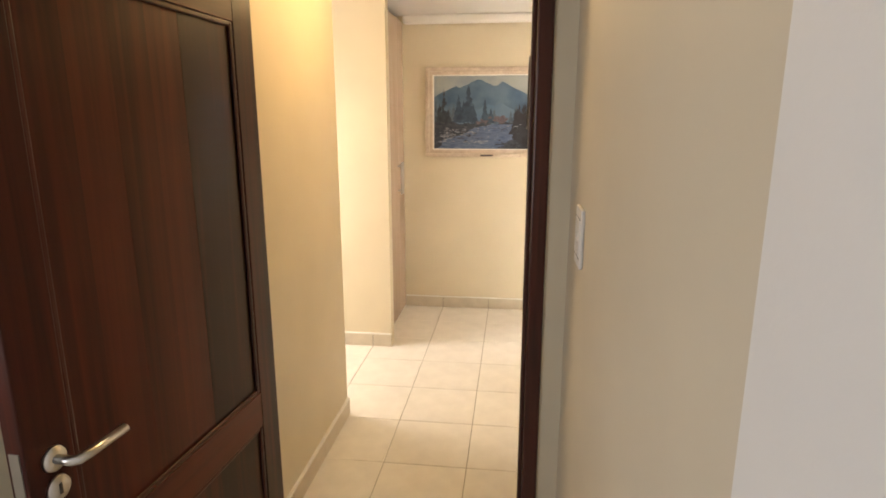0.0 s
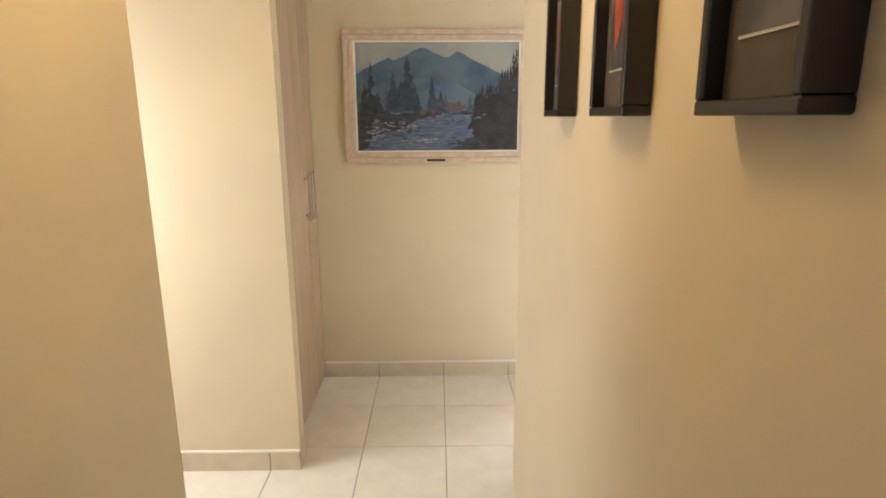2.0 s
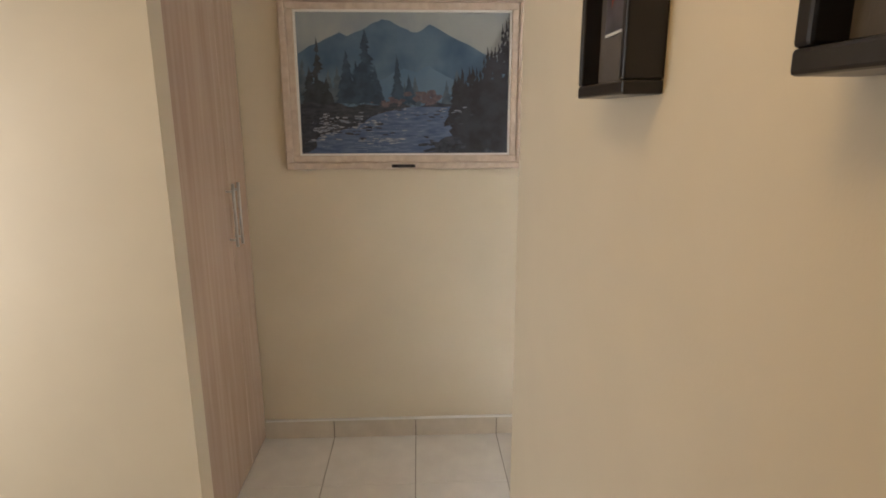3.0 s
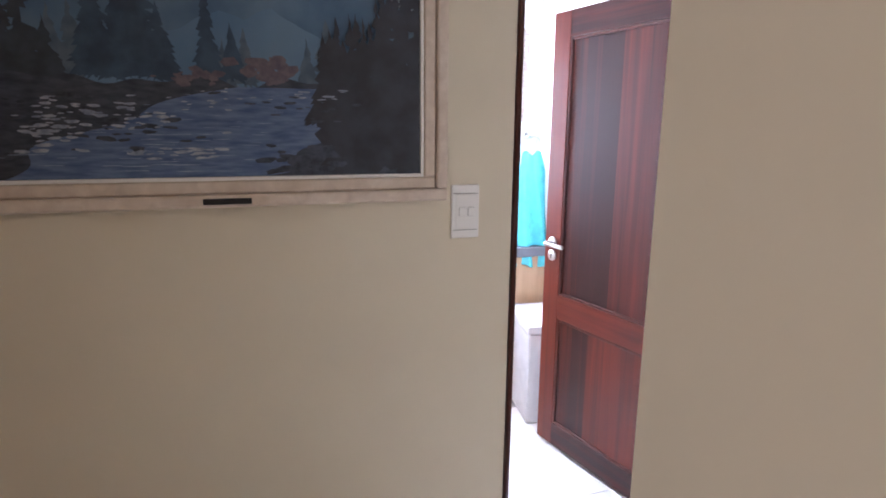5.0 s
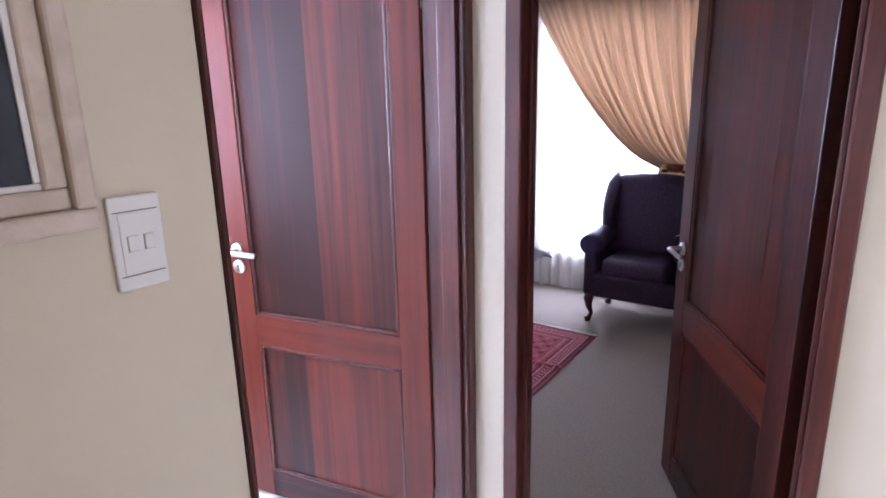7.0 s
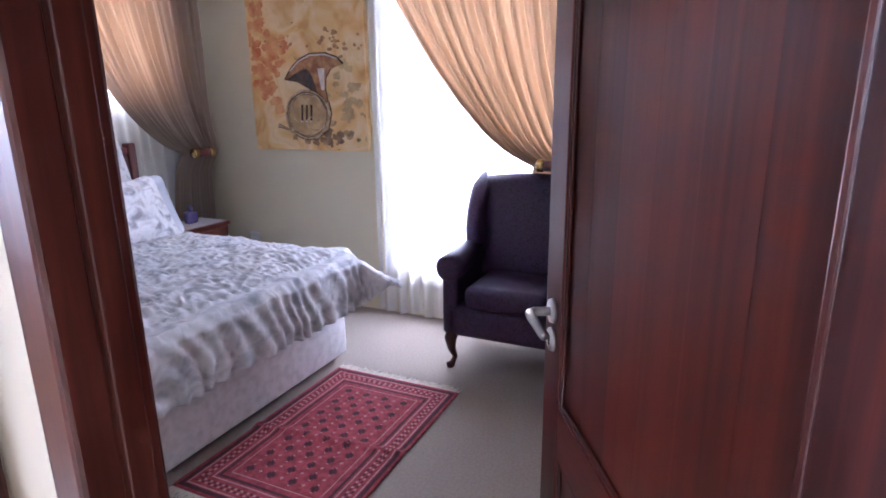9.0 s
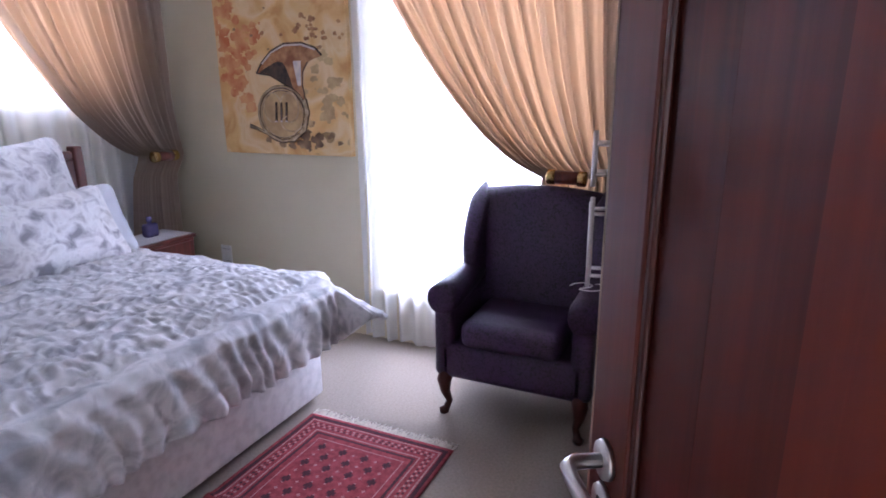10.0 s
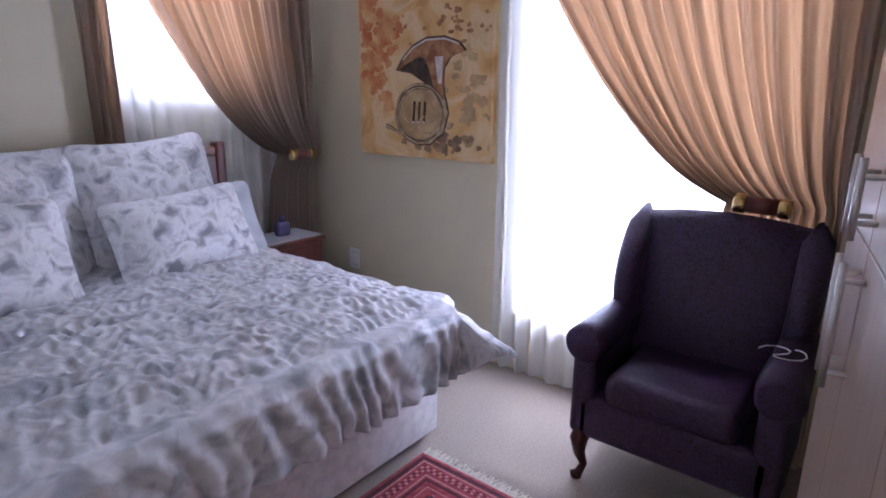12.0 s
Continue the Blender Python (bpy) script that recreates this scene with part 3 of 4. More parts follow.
def small_frame(y0, y1, label):
    p = empty("box_frame", pose(0.010, 0, 0), label, "picture frame", "black frames in the corridor")
    z0, z1, w = 1.605, 1.955, 0.016
    bm = bmesh.new()
    for a, b, c, d in ((y0, y1, z1 - w, z1), (y0, y1, z0, z0 + w), (y0, y0 + w, z0 + w, z1 - w), (y1 - w, y1, z0 + w, z1 - w)):
        box(bm, 0.362, 0.408, a, b, c, d, 0.003)
    part("frame", bm, BLACK, p)
    part("mount", slab(0.385, 0.400, y0 + w, y1 - w, z0 + w, z1 - w), MOUNT, p, "dark grey mount")
    part("mount_edge", slab(0.383, 0.386, y0 + 0.042, y1 - 0.042, z0 + 0.075, z1 - 0.075), WHITE, p, "white bevelled mount edge")
    part("print", slab(0.3815, 0.3835, y0 + 0.045, y1 - 0.045, z0 + 0.078, z1 - 0.078), PRINT, p, "dark print with a red shape")
    layer_x = [(0.45, 0.42), (0.62, 0.30), (0.66, 0.62), (0.55, 0.85), (0.40, 0.66)]
    bm = bmesh.new()
    bm.faces.new([bm.verts.new((0.3808, y0 + u * (y1 - y0), z0 + v * (z1 - z0))) for u, v in layer_x])
    part("red_shape", bm, REDINK, p)
    return p


MOUNT = material("charcoal_mount", (0.085, 0.075, 0.068), 0.8, 0, 0.1, 30, 0.1, 200)
PRINT = patterned("dark_print", [(0.35, (0.03, 0.03, 0.045)), (0.6, (0.12, 0.11, 0.13))], 14, 0.3, bump=0.02)
REDINK = material("red_ink", (0.35, 0.06, 0.03), 0.35, 0, 0.25, 25, 0, 50)
small_frame(1.500, 1.690, "black box frame with a dark print and red shape")
small_frame(1.940, 2.135, "black box frame with a white-edged dark print")
small_frame(2.420, 2.598, "slim black box frame with a dark blue print")


# ---------------- windows
def window(name, m, w, h, label, bars=1):
    """Opening along x, from 0 to w, up z; m at its lower corner."""
    d = empty(name, m, label, "window", kind="structure")
    part("window_frame", frame_bars(bmesh.new(), 0, w, 0, h, 0.045, -0.02, 0.03, 0.004), WINFRAME, d)
    for k in range(bars):
        x = w * (k + 1) / (bars + 1)
        part("mullion", slab(x - 0.018, x + 0.018, -0.015, 0.025, 0.045, h - 0.045), WINFRAME, d)
    for k in range(bars + 1):
        a, b = 0.045 + k * (w - 0.09) / (bars + 1), 0.045 + (k + 1) * (w - 0.09) / (bars + 1)
        g = part("pane", slab(a, b, 0.003, 0.007, 0.045, h - 0.045), GLASS, d)
        g.visible_shadow = False
    return d


WINFRAME = material("bronze_frame", (0.16, 0.13, 0.11), 0.4, 0.3, 0.1, 20, 0.02, 80)
window("window_1", pose(EX + 0.08, 5.58, 0.32, 0, 0, -90), 1.22, 1.82, "tall bronze framed bedroom window")
window("window_2", pose(3.42, NY + 0.08, 1.44), 0.80, 0.70, "bedroom window over the bed")
window("window_3", pose(0.84, 6.16, 1.0), 0.78, 1.05, "bright bathroom window", 0)
window("window_4", pose(-2.06, 2.6, 0.75, 0, 0, 90), 1.75, 1.35, "passage window", 1)
# unseen window, added as the opening for the entry fill light
window("unseen_window", pose(-1.66, -1.95, 0.9, 0, 0, 90), 1.6, 1.2, "unseen window added to let light into the entry room", 1)


# ---------------- bedroom soft furnishing
def sheer(name, m, w, z0, z1, folds, label):
    """Hangs in the xz plane of m; folds go out along y."""
    d = empty(name, m, label, "sheer curtain")

    def f(u, v):
        s = 0.6 + 0.4 * math.sin(u * 9 + 1)
        flare = 1 + 0.5 * (1 - v)
        y = 0.020 * s * flare * math.sin(u * folds * 6.283 + 1.5 * noise.noise(Vector((u * 5, v * 2, 1)))) + 0.012 * noise.noise(Vector((u * 12, v * 3, 4)))
        return (u * w + 0.01 * noise.noise(Vector((u * 7, v * 3, 8))), y, z0 + v * (z1 - z0) + (0.008 * math.sin(u * 40) if v == 0 else 0))
    part("voile", grid(260, 24, f), SHEER, d, "", True)
    part("heading", slab(0, w, -0.006, 0.006, z1 - 0.01, z1 + 0.012), WHITE, d)
    return d


sheer("sheer_curtain", pose(EX - 0.028, 5.68, 0, 0, 0, -90), 1.42, 0.015, 2.235, 15, "sheer white floor-length voile glowing in daylight")
sheer("sheer_curtain", pose(3.29, NY - 0.050, 0), 1.12, 0.03, 2.235, 13, "sheer white voile behind the headboard")


def drape(name, m, xl, xr, xt, zt, zr, label, folds=13):
    """Curtain over x from xl (top, free edge) to xr, held at (xt, zt) by a tieback; folds along y."""
    d = empty(name, m, label, "curtain")

    def f(u, v):
        z = 0.02 + v * (zr - 0.02)
        if z >= zt:
            s = (z - zt) / (zr - zt)
            left = xt + (xl - xt) * s ** 0.60
            right = xr
            wide = s
        else:
            s = (zt - z) / zt
            left = xt - 0.03 + (xl - xt) * 0.14 * s ** 0.7
            right = xr
            wide = s * 0.4
        uu = u ** (1.0 + 0.25 * (1 - wide))
        x = left + (right - left) * uu
        amp = 0.020 + 0.018 * (1 - wide)
        ph = u * folds * 6.283 + 1.2 * noise.noise(Vector((u * 4, v * 1.5, 2)))
        y = amp * math.sin(ph) + 0.010 * math.sin(2.3 * ph + 1) + 0.02 * noise.noise(Vector((u * 9, v * 4, 7)))
        if abs(z - zt) < 0.30:
            y -= 0.03 * (1 - abs(z - zt) / 0.30)
        if z < zt:
            y = y * (1 - 0.5 * min(1, s * 8)) + 0.045 * min(1, s * 8)
        return (x, y, z)
    ob = part("fabric", grid(300, 70, f), DRAPE, d, "", True)
    return d


def tieback(m, label):
    d = empty("curtain_tieback", m, label, "tieback")
    bm = bmesh.new()
    tube(bm, [(-0.055, 0, 0), (0.055, 0, 0)], 0.030, 20)
    part("band", bm, MAHOG, d, "dark wooden middle", True)
    for a, b in ((-0.088, -0.050), (0.050, 0.088)):
        bm = bmesh.new()
        tube(bm, [(a, 0, 0), (a + 0.004, 0, 0), (b - 0.004, 0, 0), (b, 0, 0)], [0.030, 0.034, 0.034, 0.030], 20)
        part("ring", bm, BRASS, d, "brass end ring", True)
    bm = bmesh.new()
    tube(bm, [(0.03, 0.02, 0), (0.03, 0.12, 0)], 0.008, 8)
    part("bracket", bm, BRASS, d)
    return d


def rod(m, w, label):
    d = empty("curtain_rod", m, label, "curtain rod")
    bm = bmesh.new()
    tube(bm, [(0, 0, 0), (w, 0, 0)], 0.017, 14)
    part("pole", bm, MAHOG, d, "dark wooden pole", True)
    for x, s in ((0, -1), (w, 1)):
        bm = bmesh.new()
        tube(bm, [(x - s * 0.02, 0, 0), (x + s * 0.012, 0, 0), (x + s * 0.03, 0, 0), (x + s * 0.036, 0, 0)], [0.021, 0.024, 0.020, 0.008], 14)
        part("finial", bm, BRASS, d, "brass end cap", True)
    for x in (0.06, w - 0.06):
        bm = bmesh.new()
        tube(bm, [(x, 0, 0), (x, 0.17, 0)], 0.009, 8)
        part("bracket", bm, BRASS, d)
    return d


EAST = pose(EX - 0.105, 5.62, 0, 0, 0, -90)
drape("curtain", EAST, 0.0, 1.40, 1.07, 1.05, 2.26, "tan curtain swept aside by a brass tieback")
tieback(pose(EX - 0.245, 4.45, 1.06, 0, 2, -90), "dark wood and brass curtain tieback on the tall window")
rod(pose(EX - 0.15, 5.72, 2.285, 0, 0, -90), 1.50, "dark wooden curtain pole with brass ends")
drape("curtain", pose(3.36, NY - 0.13, 0), 0.0, 1.15, 0.90, 1.07, 2.26, "tan curtain swept aside beside the bed")
drape("curtain", pose(3.235, NY - 0.10, 0), 0.0, 0.13, 0.02, 0.30, 2.26, "narrow tan curtain hanging straight beside the bed window", 3)
tieback(pose(4.33, NY - 0.235, 1.075, 0, 0, 0), "dark wood and brass curtain tieback beside the bed")
rod(pose(3.26, NY - 0.15, 2.285), 1.27, "dark wooden curtain pole over the bed window")


def bed():
    b = empty("double_bed", pose(0, 0, 0), "double bed made up with a grey floral quilt", "bed")
    X0, X1, Y0, Y1 = 2.16, 3.82, 5.46, 7.06
    part("base", slab(X0, X1, Y0, Y1, 0.035, 0.33, bevel=0.025, seg=3), BASECLOTH, b, "quilted pale fabric bed base", True)
    part("mattress", slab(X0, X1, Y0, Y1, 0.33, 0.60, bevel=0.05, seg=4), BASECLOTH, b, "pale mattress", True)
    part("plinth", slab(X0 + 0.06, X1 - 0.06, Y0 + 0.06, Y1 - 0.05, 0.0, 0.036), BLACK, b)
    hb = part("headboard", slab(X0 - 0.02, X1 + 0.01, 7.065, 7.11, 0.2, 1.10, bevel=0.012), MAHOG, b, "dark red mahogany headboard")
    part("top_rail", slab(X0 - 0.05, X1 + 0.0, 7.055, 7.115, 1.10, 1.145, bevel=0.012), MAHOG, hb)
    part("post", slab(X1 + 0.0, X1 + 0.055, 7.05, 7.115, 0.0, 1.17, bevel=0.010), MAHOG, hb)
    part("post", slab(X0 - 0.055, X0 - 0.02, 7.05, 7.115, 0.0, 1.17, bevel=0.010), MAHOG, hb)

    over = 0.34
    W, L = X1 - X0, Y1 - Y0
    top = 0.645

    def f(u, v):
        x = X0 - over + u * (W + 2 * over)
        y = Y0 - over + v * (L + over - 0.05)
        a = max(0.0, x - X1, X0 - x)
        c = max(0.0, Y0 - y)
        sx = 1 if x > X1 else -1
        px, py = min(max(x, X0), X1), max(y, Y0)
        fold = 0.016 * noise.noise(Vector((x * 2.6, y * 2.6, 0))) + 0.014 * noise.noise(Vector((x * 7, y * 7, 3)))
        seam = 0.010 * (1 - min(1, abs(((y - 5.55) % 0.42) - 0.21) / 0.05)) if y > Y0 else 0
        z = top + fold - seam - 0.05 * (min(1.0, max(0, 0.25 - min(x - X0, X1 - x, y - Y0)) / 0.25) ** 2 if a == 0 and c == 0 else 1.0) * 0.6
        near = min(x - X0, X1 - x, y - Y0)
        if a == 0 and c == 0 and near < 0.32:
            run = x if y - Y0 == near else y
            z += 0.0035 * (1 - near / 0.32) * math.sin(run * 125 + 10 * noise.noise(Vector((x * 3.4, y * 3.4, 6))))
        g = min(1.0, max(a, c) / over)
        ripple = 0.015 * g * math.sin((x if c >= a else y) * 74 + 9 * noise.noise(Vector((x * 3.4, y * 3.4, 6)))) + 0.024 * g * noise.noise(Vector((x * 15, y * 18, 2)))
        if a > 0 and c > 0:
            d = math.hypot(a, c)
            z -= 0.42 * d ** 1.1
            px += sx * a * 0.38
            py -= c * 0.86 - 0.0
            z += ripple * 0.35
        elif a > 0:
            px += sx * (0.10 * min(1, a / 0.10) + ripple * 0.8)
            z -= max(0, a - 0.06) * 0.95
        elif c > 0:
            py -= 0.10 * min(1, c / 0.10) + ripple * 0.8 + 0.03 * g
            z -= max(0, c - 0.06) * 0.95
        return (px, py, z + (0 if a or c else 0.010 * noise.noise(Vector((x * 16, y * 9, 9))) + 0.011 * (1 - abs(noise.noise(Vector((x * 24, y * 17, 5)))) * 2.5)))
    bm = grid(260, 230, f)
    q = part("quilt", bm, QUILT, b, "rumpled grey and white floral quilt", True)
    s = q.modifiers.new("thick", "SOLIDIFY")
    s.thickness, s.offset = 0.022, -1
    return b


bed()


def pillow(m, w, h, t, mat, label, flange=0.0):
    d = empty("pillow", m, label, "pillow", "bed pillows")

    def f(u, v):
        th = u * 2 * math.pi
        ph = (v - 0.5) * math.pi
        cx, sx = math.cos(th), math.sin(th)
        e = 0.22
        r = math.cos(ph)
        ax = math.copysign(abs(cx) ** e, cx) * r ** 0.55
        az = math.copysign(abs(sx) ** e, sx) * r ** 0.55
        corner = abs(ax * az) ** 3
        y = math.sin(ph) * t / 2 * (1 - 0.75 * max(abs(ax), abs(az)) ** 4)
        n = noise.noise(Vector((ax * 2.5, y * 8 + 3 * w, az * 2.5))) * 0.02
        return (ax * w / 2 * (1 + 0.09 * corner) + n * 0.5, y + n, az * h / 2 * (1 + 0.17 * corner) + 0.5 * n)
    bm = grid(72, 30, f, True)
    bmesh.ops.remove_doubles(bm, verts=bm.verts, dist=0.0005)
    part("cushion", bm, mat, d, "", True)
    return d


FLOR = "white cotton pillow with grey floral print"
pillow(pose(3.39, 6.90, 0.905, -16, -3, 0), 0.64, 0.60, 0.20, PILLOW, FLOR + " leaning on the headboard")
pillow(pose(2.76, 6.90, 0.890, -16, 3, 2), 0.64, 0.60, 0.20, PILLOW, FLOR + " leaning on the headboard")
pillow(pose(3.55, 6.76, 0.785, -22, -3, -3), 0.58, 0.36, 0.15, GREYCLOTH, "plain pale grey cotton pillow between floral ones")
pillow(pose(3.40, 6.66, 0.790, -26, -4, -3), 0.62, 0.38, 0.16, PILLOW, FLOR + " lying in front")
pillow(pose(2.60, 6.62, 0.81, -28, 4, 4), 0.64, 0.46, 0.17, PILLOW, FLOR + " lying in front")


def nightstand():
    d = empty("nightstand", pose(0, 0, 0), "mahogany nightstand with a drawer and white runner", "nightstand")
    x0, x1, y0, y1 = 3.915, 4.335, 6.775, 7.06
    part("body", slab(x0 + 0.015, x1 - 0.015, y0 + 0.015, y1, 0.08, 0.575, bevel=0.004), MAHOG, d)
    part("top", slab(x0, x1, y0, y1, 0.575, 0.600, bevel=0.008), MAHOG, d)
    dr = part("drawer", slab(x0 + 0.03, x1 - 0.03, y0 + 0.003, y0 + 0.016, 0.42, 0.56, bevel=0.004), MAHOG, d)
    bm = bmesh.new()
    tube(bm, [((x0 + x1) / 2, y0 + 0.004, 0.49), ((x0 + x1) / 2, y0 - 0.010, 0.49), ((x0 + x1) / 2, y0 - 0.022, 0.49)], [0.006, 0.007, 0.014], 14)
    part("knob", bm, BRASS, dr, "brass knob", True)
    part("door", slab(x0 + 0.03, x1 - 0.03, y0 + 0.003, y0 + 0.016, 0.11, 0.40, bevel=0.004), MAHOG, d)
    for x in (x0 + 0.02, x1 - 0.06):
        for y in (y0 + 0.02, y1 - 0.06):
            part("foot", slab(x, x + 0.04, y, y + 0.04, 0.0, 0.08, bevel=0.006), MAHOG, d)
    r = tagged(part("table_runner", slab(x0 + 0.012, x1 - 0.02, y0 + 0.02, y1 - 0.01, 0.600, 0.605, bevel=0.002), GREYCLOTH), "white cotton runner laid on the nightstand", "cloth")
    return d


nightstand()
bottle = empty("perfume_bottle", pose(4.13, 6.93, 0.605), "squat violet glass bottle standing on the nightstand", "bottle")
VIOLET = material("violet_glass", (0.14, 0.12, 0.26), 0.15, 0, 0.1, 30, 0, 50)
bm = slab(-0.045, 0.045, -0.028, 0.028, 0, 0.085, bevel=0.018, seg=4)
part("body", bm, VIOLET, bottle, "", True)
bm = bmesh.new()
tube(bm, [(0, 0, 0.083), (0, 0, 0.095), (0, 0, 0.096), (0, 0, 0.125)], [0.012, 0.012, 0.018, 0.016], 14)
part("cap", bm, VIOLET, bottle, "dark violet cap", True)

sock = rocker_switch("wall_socket", pose(EX, 6.78, 0.40, 0, 0, -90), "white wall socket above the floor", 0.09, 0.13)
part("outlet", slab(-0.02, 0.02, -0.0125, -0.010, -0.02, 0.02, bevel=0.002), PLASTIC, sock)


def horn_picture():
    y0, y1, z0, z1 = 5.712, 6.645, 1.092, 2.110
    p = empty("horn_picture", pose(0, 0, 0), "unframed canvas painting of a brass horn on orange", "painting")
    part("canvas", slab(EX - 0.042, EX - 0.002, y0, y1, z0, z1, bevel=0.003), HORNBG, p)
    w, h = y1 - y0, z1 - z0
    q = lambda u, v: Vector((EX - 0.0425, y1 - u * w, z0 + 0.74 * v * h))
    rnd = random.Random(9)

    def blots(name, n, us, vs, size, mat, off):
        bm = bmesh.new()
        for k in range(n):
            u, v, s = rnd.gauss(*us), rnd.gauss(*vs), size * rnd.uniform(0.3, 1.3)
            pts = []
            for i in range(11):
                t = i * 6.283 / 11
                r = s * rnd.uniform(0.6, 1.2)
                c = q(min(max(u + r * math.cos(t), 0.01), 0.99), min(max(v + r * math.sin(t), 0.01), 1.33))
                c.x -= off + k * 1e-5
                pts.append(bm.verts.new(c))
            bm.faces.new(pts)
        tagged(part(name, bm, mat, p), kind="stuff")
    for u, v, n, d in ((0.30, 0.93, 14, 0.05), (0.16, 0.84, 26, 0.06), (0.12, 0.70, 26, 0.05), (0.15, 0.56, 18, 0.04), (0.22, 0.42, 9, 0.03), (0.05, 0.95, 10, 0.04), (0.10, 1.08, 18, 0.06), (0.06, 1.22, 14, 0.05)):
        blots("red_wash", n, (u, d), (v, d), 0.034, ORANGE, 0.0003)
    blots("ochre_spot", 30, (0.70, 0.16), (0.92, 0.05), 0.018, COPPER, 0.0006)
    blots("olive_wash", 34, (0.85, 0.08), (0.40, 0.14), 0.034, OLIVE, 0.0008)
    blots("shadow_wash", 30, (0.66, 0.13), (0.10, 0.04), 0.036, BROWN, 0.0013)
    blots("drips", 22, (0.55, 0.25), (0.6, 0.25), 0.010, BROWN, 0.0018)

    def patch(name, left, right, mat, off, n=24):
        """A brush patch between two smooth edges, each a run of (u, v)."""
        def along(pts, t):
            k = min(int(t * (len(pts) - 1)), len(pts) - 2)
            f = t * (len(pts) - 1) - k
            p0, p1, p2, p3 = (Vector(pts[min(max(k + i, 0), len(pts) - 1)]) for i in (-1, 0, 1, 2))
            return p1 + 0.5 * f * (p2 - p0 + f * (2 * p0 - 5 * p1 + 4 * p2 - p3 + f * (3 * (p1 - p2) + p3 - p0)))
        bm = grid(n, 4, lambda i, j: q(*along(left, i).lerp(along(right, i), j)) - Vector((off, 0, 0)))
        return part(name, bm, mat, p)

    def stroke(name, pts, r, mat, off, sides=8):
        bm = bmesh.new()
        tube(bm, [q(u, v) - Vector((off, 0, 0)) for u, v in pts], r, sides)
        for vert in bm.verts:
            base = EX - 0.0425 - off
            vert.co.x = base + (vert.co.x - base) * 0.10
        return part(name, bm, mat, p, "", True)
    ring = lambda cu, cv, ru, rv, a0=0.0, a1=6.283, n=40: [(cu + ru * math.cos(a0 + (a1 - a0) * i / n), cv + rv * math.sin(a0 + (a1 - a0) * i / n)) for i in range(n + 1)]
    low = [(0.32, 0.62), (0.43, 0.60), (0.54, 0.53), (0.62, 0.45), (0.665, 0.36)]
    high = [(0.82, 0.73), (0.72, 0.69), (0.68, 0.62), (0.672, 0.52), (0.69, 0.40)]
    rim = [(0.32, 0.62), (0.37, 0.70), (0.45, 0.78), (0.55, 0.825), (0.68, 0.825), (0.78, 0.785), (0.825, 0.73)]
    lip = [(0.33, 0.615), (0.40, 0.665), (0.48, 0.72), (0.56, 0.75), (0.66, 0.755), (0.75, 0.74), (0.82, 0.725)]
    patch("coil_ground", [(0.32, 0.31), (0.36, 0.42), (0.50, 0.51), (0.64, 0.42), (0.68, 0.31)], [(0.32, 0.31), (0.36, 0.20), (0.50, 0.11), (0.64, 0.20), (0.68, 0.31)], OLIVE, 0.0020)
    patch("bell", low, high, COPPER, 0.0024)
    patch("bell_mouth", lip, [(0.33, 0.615), (0.42, 0.605), (0.52, 0.56), (0.58, 0.55), (0.66, 0.60), (0.73, 0.69), (0.82, 0.725)], COPPER, 0.0026)
    patch("bell_shade", [(0.35, 0.63), (0.42, 0.67), (0.50, 0.70), (0.55, 0.66), (0.60, 0.50)], [(0.35, 0.62), (0.43, 0.605), (0.50, 0.56), (0.56, 0.52), (0.615, 0.46)], UMBER, 0.0030)
    patch("bell_glint", [(0.61, 0.70), (0.62, 0.62), (0.635, 0.52)], [(0.67, 0.70), (0.665, 0.62), (0.66, 0.52)], PALEWASH, 0.0034)
    patch("bell_lip", rim, lip, COPPER, 0.0032)
    stroke("bell_rim", rim, 0.006, UMBER, 0.004)
    stroke("bell_rim", [(u, v - 0.012) for u, v in rim[1:-1]], 0.005, PALEWASH, 0.005)
    stroke("bell_edge", low, 0.004, UMBER, 0.004)
    stroke("bell_edge", high[1:], 0.004, UMBER, 0.004)
    tail = [(0.68, 0.42), (0.70, 0.325), (0.67, 0.195), (0.58, 0.115), (0.48, 0.105), (0.40, 0.145), (0.31, 0.19), (0.23, 0.22)]
    stroke("tube", tail, [0.016, 0.014, 0.013, 0.012, 0.011, 0.009, 0.008, 0.013], UMBER, 0.0045)
    stroke("tube", tail, [0.009, 0.008, 0.008, 0.007, 0.006, 0.005, 0.005, 0.008], GOLD, 0.0062)
    for ru, rv, rr in ((0.185, 0.205, 0.010), (0.165, 0.18, 0.004)):
        stroke("coil", ring(0.50, 0.31, ru, rv), rr, UMBER, 0.0045)
        stroke("coil", ring(0.50, 0.313, ru, rv), rr * 0.55, GOLD, 0.0060)
    stroke("coil", ring(0.43, 0.36, 0.07, 0.11, 0.4, 5.0), 0.004, GOLD, 0.0055)
    stroke("coil", ring(0.56, 0.36, 0.07, 0.11, -1.8, 2.8), 0.004, GOLD, 0.0055)
    stroke("coil", ring(0.57, 0.24, 0.08, 0.06, 2.0, 6.0), 0.004, GOLD, 0.0055)
    for k in range(3):
        stroke("valve", [(0.45 + 0.04 * k, 0.25), (0.46 + 0.04 * k, 0.40)], 0.008, UMBER, 0.0050)
        stroke("valve_cap", [(0.45 + 0.04 * k, 0.25), (0.452 + 0.04 * k, 0.262)], 0.008, PALEWASH, 0.0062)
    return p


